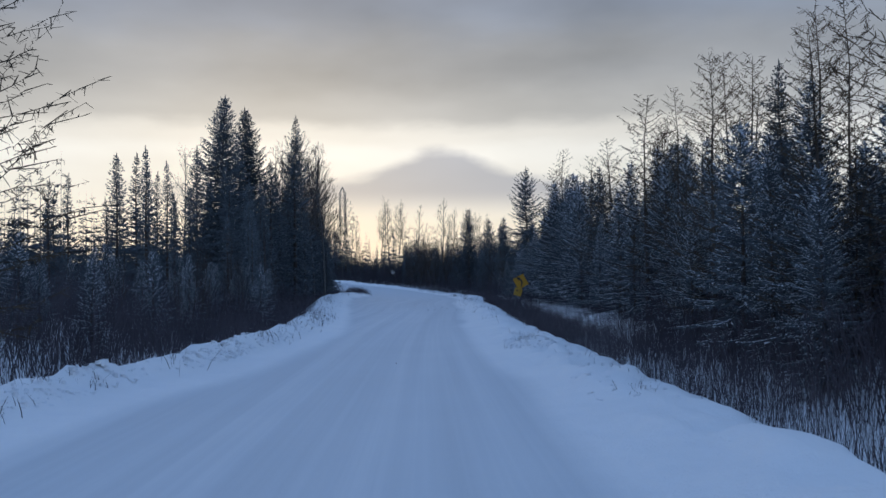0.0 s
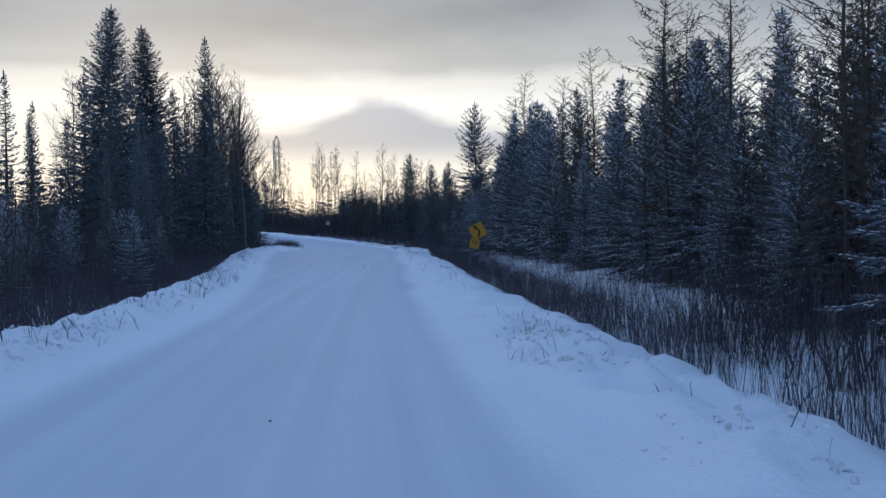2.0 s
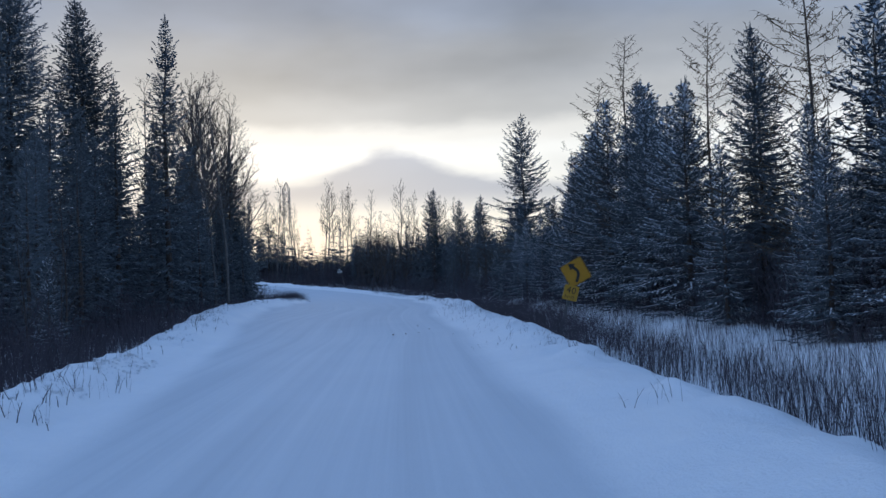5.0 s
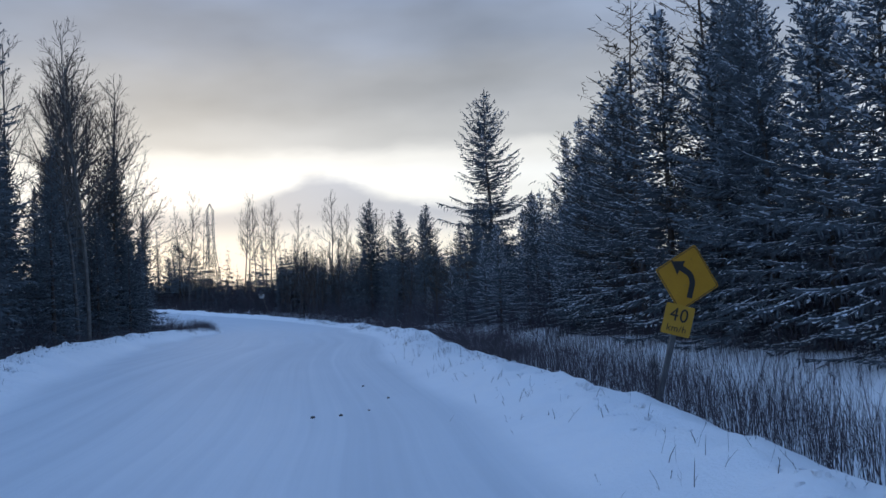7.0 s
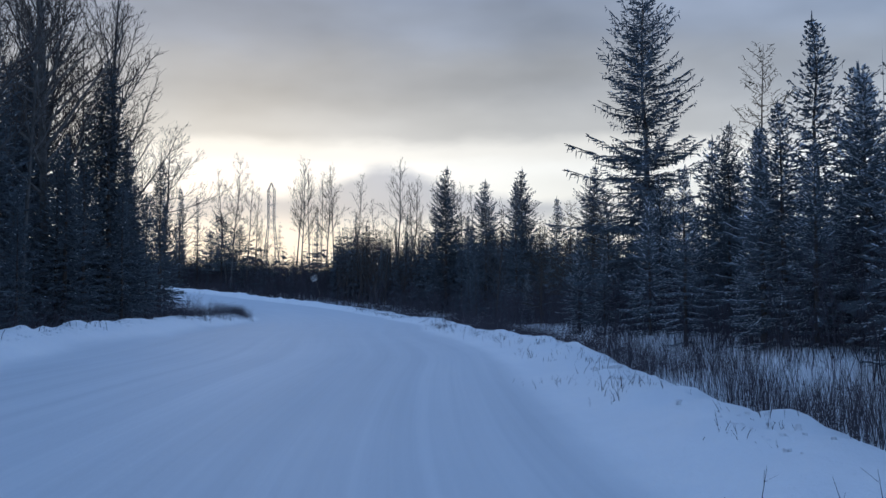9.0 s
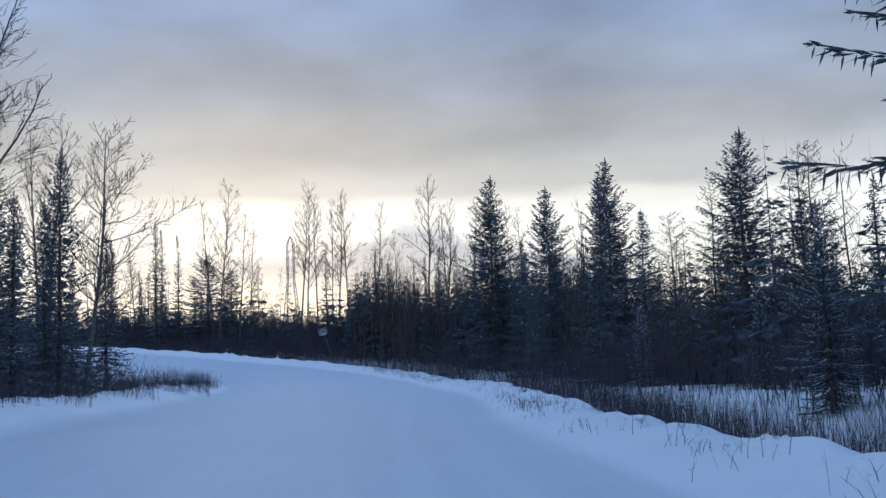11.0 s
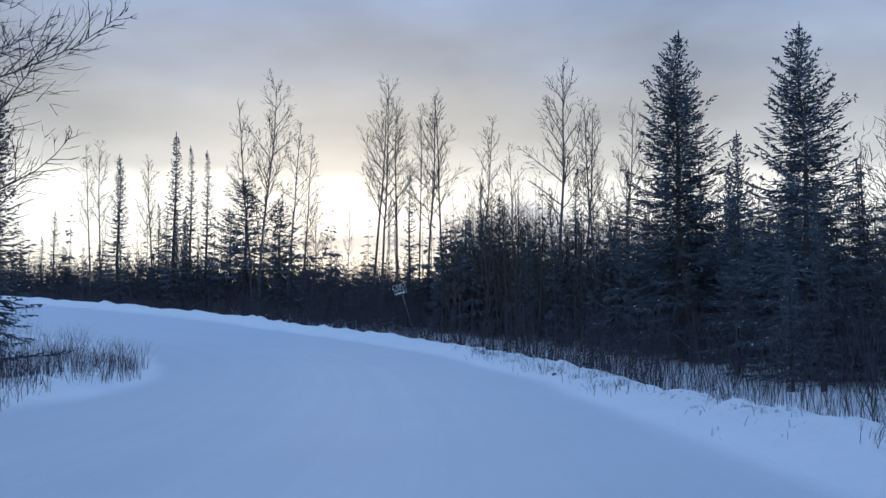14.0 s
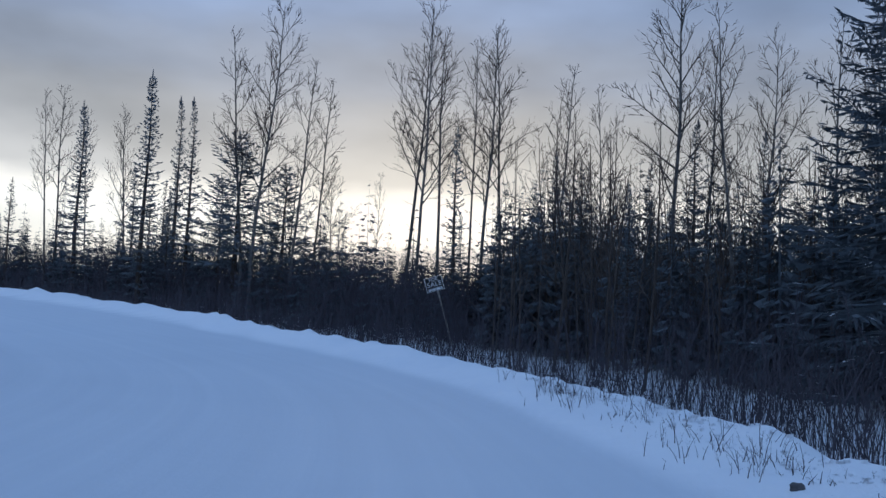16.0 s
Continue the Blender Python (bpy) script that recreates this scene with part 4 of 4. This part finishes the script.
rs = np.random.RandomState(26)
x, y = rs.uniform(-10, -5.5, 9000), rs.uniform(104, 139, 9000)
keep = inside_road(x, y) & (line_distance(x, y, EDGE_L) < 0.3 + 1.5 * (value_noise(x, y, 1.5) + 0.5) * smooth(100, 118, y))
x, y = x[keep], y[keep]
stuff("dry_grass", "dry grass growing through the inner snow bank", "grass",
      stem_mesh("dry_grass", x, y, rs.uniform(0.25, 0.8, len(x)), rs.uniform(0.006, 0.011, len(x)), STEM, rs, 1, 0.2))

# brush under and between the trees
for name, label, count, xr, yr, near, far, side, seed, hr in [
    ("roadside_brush", "dense leafless brush at the foot of the trees", 3000, (6, 15), (10, 31), 3.8, 10, 1, 31, (0.9, 2.4)),
    ("roadside_brush", "dense leafless brush behind a strip of open snow", 11000, (8, 17), (31, 80), 5.4, 11, 1, 37, (0.9, 2.4)),
    ("roadside_brush", "leafless brush at the foot of the far trees", 6500, (6, 18), (80, 130), 4.2, 11, 1, 38, (0.9, 2.4)),
    ("roadside_brush", "low leafless brush close behind the outer bank", 13000, (-30, 5), (138, 174), 1.0, 4.6, 1, 39, (0.6, 1.4)),
    ("roadside_brush", "dense dark brush close behind the ditch", 3000, (5.5, 9.5), (11, 31), 2.9, 5.5, 1, 36, (0.7, 1.7)),
    ("roadside_brush", "dense leafless brush at the foot of the dark spruces", 15000, (-22, -6), (16, 150), 2.2, 14, -1, 32, (0.8, 2.3)),
    ("roadside_brush", "low dense brush close behind the narrow snow bank", 9000, (-13, -5), (21, 80), 1.5, 6, -1, 40, (0.5, 1.4)),
    ("roadside_brush", "tangled brush among young spruces behind the bend", 15000, (-52, -3), (160, 184), 4.0, 18, 1, 47, (1.2, 2.7)),
    ("roadside_brush", "dense leafless brush and saplings behind the bend", 30000, (-50, 16), (122, 186), 3.6, 17, 1, 33, (1.2, 3.0))]:
    x, y, rs = strew(count, xr, yr, near, far, side, seed)
    stuff(name, label, "brush", stem_mesh(name, x, y, rs.uniform(*hr, len(x)) * (1 + 0.6 * value_noise(x, y, 4.0)), rs.uniform(0.011, 0.024, len(x)), STEM, rs, 4, 0.24))

# thin tall saplings behind the bend
x, y, rs = strew(800, (-3, 24), (156, 190), 5.0, 26, 1, 35)
stuff("sapling_thicket", "thicket of thin tall leafless saplings", "saplings",
      stem_mesh("sapling_thicket", x, y, rs.uniform(3.5, 7.5, len(x)), rs.uniform(0.03, 0.06, len(x)), TWIG, rs, 9, 0.06))


def template(seed, layers, blades):
    """One light spruce of unit height, as triangles: tiers of narrow drooping sprays."""
    rng = np.random.RandomState(seed)
    tris = []
    for k in range(layers):
        u = (k + rng.rand()) / layers
        r = 0.19 * (1 - u) ** 0.8 * (0.4 + 0.6 * min(1, u / 0.12 + 0.1)) + 0.01
        for q in range(blades):
            a, rr = rng.uniform(0, 6.28), r * rng.uniform(0.45, 1.2)
            z = 0.03 + 0.95 * u + rng.uniform(-0.01, 0.01)
            c, s = math.cos(a), math.sin(a)
            w = 0.17 * rr + 0.002
            droop = 0.35 * rr * (1 - u)
            tris.append([(0.1 * rr * c, 0.1 * rr * s, z + 0.006), (0.5 * rr * c - w * s, 0.5 * rr * s + w * c, z - 0.4 * droop), (rr * c, rr * s, z - droop)])
            tris.append([(0.3 * rr * c, 0.3 * rr * s, z), (0.8 * rr * c + w * s, 0.8 * rr * s - w * c, z - 0.7 * droop), (0.5 * rr * c, 0.5 * rr * s, z - droop - 0.08 * rr)])
    for a in (0.0, 2.1):
        tris.append([(0.006 * math.cos(a), 0.006 * math.sin(a), 0), (-0.006 * math.cos(a), -0.006 * math.sin(a), 0), (0, 0, 1.02)])
    return np.array(tris)


def small_spruces(name, x, y, h, rs, layers=9, blades=6):
    """Many light spruces in one mesh."""
    z = ground(x, y)
    kinds = [template(k, layers, blades) for k in range(4)]
    out = []
    for cx, cy, cz, ch in zip(x, y, z, h):
        t = kinds[rs.randint(4)]
        a, w = rs.uniform(0, 6.28), ch * rs.uniform(0.8, 1.25)
        c, s = math.cos(a) * w, math.sin(a) * w
        out.append(np.stack([cx + c * t[..., 0] - s * t[..., 1], cy + s * t[..., 0] + c * t[..., 1], cz + ch * t[..., 2]], -1))
    v = np.concatenate(out).reshape(-1, 3)
    k = len(v) // 3
    me = bpy.data.meshes.new(name)
    me.vertices.add(len(v))
    me.vertices.foreach_set("co", v.ravel())
    me.loops.add(3 * k)
    me.loops.foreach_set("vertex_index", np.arange(3 * k))
    me.polygons.add(k)
    me.polygons.foreach_set("loop_start", np.arange(0, 3 * k, 3))
    me.polygons.foreach_set("loop_total", np.full(k, 3))
    me.update(calc_edges=True)
    me.materials.append(NEEDLES)
    return me


def wood(label, count, xr, yr, near, far, side, seed, hr, layers=9):
    x, y, rs = strew(count, xr, yr, near, far, side, seed)
    stuff("distant_wood", label, "woods", small_spruces("distant_wood", x, y, rs.uniform(*hr, len(x)), rs, layers))


wood("dense young spruces behind the roadside trees", 620, (10, 26), (10, 165), 6.5, 22, 1, 41, (3.8, 7.2), 14)
wood("dense dark spruces behind the roadside trees", 420, (-50, -12), (46, 150), 6, 60, -1, 42, (4.5, 9.5), 14)
wood("young spruces behind the bend", 900, (-56, -2), (165, 188), 4.2, 40, 1, 43, (2.2, 4.4), 17)
wood("young spruces in a thicket behind the bend", 620, (-3, 22), (150, 186), 8.5, 40, 1, 46, (3.8, 7.6), 19)
wood("far line of dark spruce woods", 1300, (-170, 130), (195, 300), 12, 400, 1, 44, (5.5, 10.0), 13)
wood("low spruces at the far edge of a bog", 260, (-90, -28), (40, 120), 15, 200, -1, 45, (3.0, 7.5), 16)


# ---------------------------------------------------------------- small things by the road
def tufts(name, label, edge, y0, y1, count, low, high, seed, tall=0.36, thick=1.0):
    """Dry stems that poke out of a snow bank in small tufts."""
    rs = np.random.RandomState(seed)
    px, py, ph = [], [], []
    for _ in range(count):
        y = rs.uniform(y0, y1)
        x = np.interp(y, edge[:, 1], edge[:, 0]) + rs.uniform(low, high)
        n, sp, h = rs.randint(3, 16), rs.uniform(0.05, 0.35), rs.uniform(0.33 * tall, tall)
        px.append(x + rs.normal(0, sp, n)), py.append(y + rs.normal(0, sp * 1.4, n)), ph.append(h * rs.uniform(0.5, 1.1, n))
    px, py, ph = (np.concatenate(a) for a in (px, py, ph))
    stuff(name, label, "grass", stem_mesh(name, px, py, ph, rs.uniform(0.005, 0.009, len(px)) * thick, STEM, rs, 2, 0.28))


near_r, near_l = EDGE_R[EDGE_R[:, 1] < 148], EDGE_L[EDGE_L[:, 1] < 140]
tufts("bank_grass", "dry grass tufts poking out of the snow bank", near_r, 50, 146, 110, -1.1, 0.25, 51)
tufts("bank_grass", "a few dry stems poking out of the smooth bank", near_r, 12, 50, 14, -0.9, 0.25, 55)
tufts("bank_grass", "dry grass tufts on the snow bank by the dark spruces", near_l, 10, 136, 130, -0.3, 0.55, 52, 0.5, 1.6)

tufts("bank_grass", "tall dry grass tufts on the broad snow bank", near_r, 105.5, 114, 26, -0.95, -0.3, 53, 0.38, 1.3)
tufts("bank_grass", "row of dry grass tufts on the outer bank of the bend", near_r, 131, 147.5, 46, -0.85, -0.4, 54, 0.36, 1.4)


def snow_clods(label, edge, y0, y1, count, low, high, seed, size):
    """Small broken lumps of ploughed snow lying on a bank, thick in some places and few in others."""
    rs = np.random.RandomState(seed)
    y = rs.uniform(y0, y1, count)
    x = np.interp(y, edge[:, 1], edge[:, 0]) + rs.uniform(low, high, count)
    keep = value_noise(x * 0.6 + 3 * seed, y * 0.5, 0.9) + 0.5 > rs.uniform(0.25, 0.75, count)
    x, y = x[keep], y[keep]
    r = size * rs.uniform(0.3, 1.0, len(x)) ** 1.6
    ball = np.array([(1, 0, 0), (0, 1, 0), (-1, 0, 0), (0, -1, 0), (0.6, 0.5, 0.7), (-0.5, 0.5, 0.75), (-0.5, -0.6, 0.7), (0.5, -0.5, 0.8)], float)
    quads = np.array([(0, 1, 5, 4), (1, 2, 6, 5), (2, 3, 7, 6), (3, 0, 4, 7), (4, 5, 6, 7)])
    shape = ball[None] * rs.uniform(0.65, 1.3, (len(x), 8, 3)) * r[:, None, None]
    a = rs.uniform(0, 6.28, len(x))[:, None]
    c, q = np.cos(a), np.sin(a)
    v = np.stack([x[:, None] + c * shape[..., 0] - q * shape[..., 1], y[:, None] + q * shape[..., 0] + c * shape[..., 1],
                  (ground(x, y) - 0.3 * r)[:, None] + 0.75 * shape[..., 2] - 0.5 * r[:, None] * (ball[None, :, 2] == 0)], -1).reshape(-1, 3)
    f = (quads[None] + 8 * np.arange(len(x))[:, None, None]).reshape(-1, 4)
    me = bpy.data.meshes.new("snow_clods")
    me.from_pydata(v.tolist(), [], f.tolist())
    me.polygons.foreach_set("use_smooth", [True] * len(me.polygons))
    me.materials.append(SNOW_CLOD)
    stuff("snow_clods", label, "snow", me)


snow_clods("broken lumps of ploughed snow on a narrow bank", near_l, 6, 78, 6500, -0.25, 0.7, 71, 0.07)
snow_clods("broken lumps of snow along a churned roadside bank", near_r, 12, 31, 1900, -1.0, 0.2, 72, 0.05)
snow_clods("scattered small snow lumps on the roadside bank", near_r, 48, 128, 2200, -0.5, 0.15, 73, 0.045)
snow_clods("snow lumps along the crest of the outer bank", near_r, 126, 147, 1700, -0.7, 0.15, 74, 0.05)
snow_clods("snow lumps on the broad inner bank", near_l, 78, 136, 2200, -0.2, 0.9, 75, 0.06)


def stone(name, x, y, size, seed, label, sink=0.35):
    rng = random.Random(seed)
    bm = bmesh.new()
    bmesh.ops.create_icosphere(bm, subdivisions=2, radius=size / 2)
    for v in bm.verts:
        v.co *= rng.uniform(0.82, 1.15)
        v.co.z *= 0.75
    me = bpy.data.meshes.new(name)
    bm.to_mesh(me)
    bm.free()
    me.materials.append(STONE)
    ob = new(name, me)
    ob.location = (x, y, ground_at(x, y) + size * (0.5 - sink) * 0.7)
    return tagged(ob, label, "stone", "stones on the road")


# stones, but the last one stands in for a scuffed snow clod
for i, (x, y, d) in enumerate([(0.37, 60.9, 0.07), (0.75, 60.8, 0.06), (1.16, 61.2, 0.045), (1.55, 62.6, 0.05), (1.3, 65.2, 0.05), (-0.53, 20.0, 0.03)]):
    stone("stone", x, y, d, 60 + i, "small dark lump frozen into the packed snow road")
stone("stone", 1.75, 137.2, 0.12, 90, "dark stone half buried in the snow bank", 0.45)


def fallen_branch(x, y, length, turn, seed):
    rng = random.Random(seed)
    b, c = Builder(), Builder()
    pts = [Vector((length * k / 6, rng.uniform(-0.06, 0.06), 0.10 + 0.03 * k)) for k in range(7)]
    b.tube(pts, [0.035 * (1 - 0.8 * k / 6) for k in range(7)], 5)
    for k in range(40):
        p = pts[0].lerp(pts[-1], rng.uniform(0.2, 1.0))
        q = p + Vector((rng.uniform(0.1, 0.5), rng.choice((-1, 1)) * rng.uniform(0.2, 0.6), rng.uniform(-0.1, 0.25)))
        c.strip(p, q, 0.05, rng)
    ob = new("fallen_branch")
    ob.matrix_basis = pose(x, y, ground_at(x, y), 0, 0, turn)
    part("stem", b.mesh("stem", BARK_DARK), ob)
    part("spray", c.mesh("spray", NEEDLES), ob)
    tagged(ob, "dead spruce branch lying on the snow", "branch")


fallen_branch(-15.3, 143.5, 2.6, -10, 3)
fallen_branch(-27.5, 177.0, 2.5, 20, 4)
fallen_branch(9.5, 172.0, 3.0, 160, 5)


# ---------------------------------------------------------------- road signs, pylon
def frame_ring(outline, inset, width, depth, mat, name):
    """A flat ring that follows the outline at the given inset, proud of a plate."""
    c = Vector((sum(p[0] for p in outline) / len(outline), sum(p[1] for p in outline) / len(outline)))
    scale = lambda k: [tuple(c + (Vector(p) - c) * k) for p in outline]
    r = min((Vector(p) - c).length for p in outline)
    a, b = scale(1 - inset / r), scale(1 - (inset + width) / r)
    n = len(outline)
    v = [(x, -depth, z) for x, z in a] + [(x, -depth, z) for x, z in b] + [(x, 0, z) for x, z in a] + [(x, 0, z) for x, z in b]
    f = []
    for i in range(n):
        k = (i + 1) % n
        f += [(i, k, n + k, n + i), (i, 2 * n + i, 2 * n + k, k), (n + i, n + k, 3 * n + k, 3 * n + i)]
    me = bpy.data.meshes.new(name)
    me.from_pydata(v, [], f)
    me.materials.append(mat)
    return me


def rounded(points, r, n=4):
    """The outline with its corners rounded."""
    out, m = [], len(points)
    for i in range(m):
        p, a, b = Vector(points[i]), Vector(points[i - 1]), Vector(points[(i + 1) % m])
        u, w = (a - p).normalized(), (b - p).normalized()
        for k in range(n + 1):
            t = k / n
            out.append(tuple((p + u * r) * (1 - t) ** 2 + 2 * p * t * (1 - t) + (p + w * r) * t**2))
    return out


def curve_sign():
    ob = new("road_sign")
    x, y = 6.12, 61.55
    # origin at the middle of the diamond; the whole sign leans over to the side
    ob.matrix_basis = pose(x, y, 1.76, 3, 16.0, 2)
    down = (1.76 - ground_at(x - 0.6, y)) * 1.05
    bm = bmesh.new()
    bmesh.ops.create_cube(bm, size=1.0)
    bmesh.ops.scale(bm, vec=(0.09, 0.05, down + 0.6), verts=bm.verts)
    bmesh.ops.translate(bm, vec=(0, 0.035, 0.45 - (down + 0.6) / 2), verts=bm.verts)
    bmesh.ops.bevel(bm, geom=bm.edges[:], offset=0.008, segments=2, profile=0.5, affect="EDGES")
    me = bpy.data.meshes.new("post")
    bm.to_mesh(me)
    bm.free()
    me.materials.append(STEEL)
    part("post", me, ob, "dark weathered square sign post")
    s = 0.53
    dia = rounded([(0, s), (-s, 0), (0, -s), (s, 0)], 0.05)
    panel = part("warning_panel", plate("warning_panel", dia, 0.006, YELLOW), ob, "yellow diamond warning panel")
    panel.location = (0, -0.004, 0)
    edge = part("border", frame_ring(dia, 0.02, 0.014, 0.002, BLACK, "border"), panel)
    edge.location = (0, -0.0035, 0)
    # arrow bending to the left
    w = 0.045
    pts = [Vector((0.10, -0.29)), Vector((0.10, -0.10))]
    for k in range(1, 9):
        q = radians(90) * k / 8 * 0.82
        pts.append(Vector((-0.08 + 0.18 * math.cos(q), -0.10 + 0.20 * math.sin(q))))
    pts.append(pts[-1] + Vector((-0.10, 0.035)))
    lft, rgt = [], []
    for i, p in enumerate(pts):
        d = (pts[min(i + 1, len(pts) - 1)] - pts[max(i - 1, 0)]).normalized()
        nrm = Vector((-d.y, d.x))
        lft.append(tuple(p + nrm * w))
        rgt.append(tuple(p - nrm * w))
    v = [(a, -0.002, b) for a, b in lft] + [(a, -0.002, b) for a, b in rgt]
    n = len(pts)
    f = [(i, i + 1, n + i + 1, n + i) for i in range(n - 1)]
    d = (pts[-1] - pts[-2]).normalized()
    nrm = Vector((-d.y, d.x))
    k = len(v)
    for p in (pts[-1] + nrm * 0.125, pts[-1] + d * 0.19, pts[-1] - nrm * 0.125):
        v.append((p.x, -0.002, p.y))
    f.append((k, k + 1, k + 2))
    me = bpy.data.meshes.new("arrow")
    me.from_pydata(v, [], f)
    me.materials.append(BLACK)
    arrow = part("arrow", me, panel, "black arrow bending left")
    arrow.location = (0, -0.0045, 0)
    h = 0.235
    sq = rounded([(-h, h), (-h, -h), (h, -h), (h, h)], 0.03)
    tab = part("speed_panel", plate("speed_panel", sq, 0.006, YELLOW_PALE), ob, "pale yellow speed panel")
    tab.location = (0.0, -0.014, -0.66)
    for body, size, z in (("40", 0.29, 0.07), ("km/h", 0.15, -0.135)):
        t = part("speed_value" if body == "40" else "speed_unit", text_mesh("lettering", body, size, BLACK, 1.1), tab)
        t.location = (0, -0.006, z)
    for z in (0.30, -0.12, -0.58, -0.78):
        b = Builder()
        b.tube([(0, -0.02, z), (0, -0.012, z)], [0.012, 0.014], 8)
        part("bolt", b.mesh("bolt", STEEL), ob)
    tagged(ob, "leaning yellow curve warning sign over a 40 km/h panel", "road sign")


def sale_sign():
    ob = new("sale_sign")
    x, y = -4.75, 164.0
    ob.matrix_basis = pose(x, y, 4.02, 0, -17, 6)
    w, h = 0.32, 0.26
    board = part("board", box_mesh("board", (2 * w, 0.02, 2 * h), BLACK, 0.004), ob, "black board with white lettering")
    outline = [(-w, h), (-w, -h), (w, -h), (w, h)]
    rim = part("border", frame_ring(outline, 0.008, 0.022, 0.003, WHITE, "border"), board)
    rim.location = (0, -0.0105, 0)
    for name, body, size, z in (("upper_word", "FOR", 0.17, 0.155), ("lower_word", "SALE", 0.235, -0.005)):
        t = part(name, text_mesh("lettering", body, size, WHITE, 1.05), board)
        t.location = (0, -0.0135, z)
    bar = part("number_bar", box_mesh("number_bar", (0.5, 0.004, 0.085), WHITE), board, "plain white bar")
    bar.location = (0, -0.013, -0.18)
    leg = part("stake", box_mesh("stake", (0.06, 0.04, 2.9), WOOD, 0.006), ob, "pale wooden stake")
    leg.location = (0.06, 0.032, -1.25)
    tagged(ob, "leaning for-sale board on a pale wooden stake", "sign")


def pylon():
    """A lattice mast far behind the woods."""
    ob = new("power_pylon")
    x, y = -31.2, 395.0
    g = ground_at(x, y)
    ob.matrix_basis = pose(x, y, g, 0, 0, 20)
    top, foot, waist = 41.4 - g, 3.2, 1.0
    half = lambda z: foot + (waist - foot) * min(1, z / (0.62 * top)) if z < 0.93 * top else waist * (top - z) / (0.07 * top) + 0.05
    levels = [0, 0.14, 0.27, 0.38, 0.47, 0.55, 0.62, 0.69, 0.76, 0.83, 0.93, 1.0]
    for sx, sy in ((1, 1), (-1, 1), (-1, -1), (1, -1)):
        b = Builder()
        b.tube([(sx * half(k * top), sy * half(k * top), k * top) for k in levels], [0.11] * len(levels), 4)
        part("leg", b.mesh("leg", STEEL), ob)
    for a, c in zip(levels[:-1], levels[1:]):
        for s in (1, -1):
            for flip in (1, -1):
                for turned in (0, 1):
                    p, q = (flip * half(a * top), s * half(a * top)), (-flip * half(c * top), s * half(c * top))
                    if turned:
                        p, q = p[::-1], q[::-1]
                    b = Builder()
                    b.tube([(*p, a * top), (*q, c * top)], [0.05, 0.05], 3)
                    part("cross_brace", b.mesh("cross_brace", STEEL), ob)
    for z, r in ((0.69, 2.4), (0.81, 2.0), (0.93, 1.6)):
        for s in (1, -1):
            b = Builder()
            b.tube([(s * 0.2, 0, z * top + 0.6), (s * r, 0, z * top), (s * 0.2, 0, z * top - 0.5)], [0.08, 0.06, 0.08], 4)
            part("cross_arm", b.mesh("cross_arm", STEEL), ob)
    tagged(ob, "distant grey steel lattice power pylon", "pylon")


curve_sign()
sale_sign()
pylon()
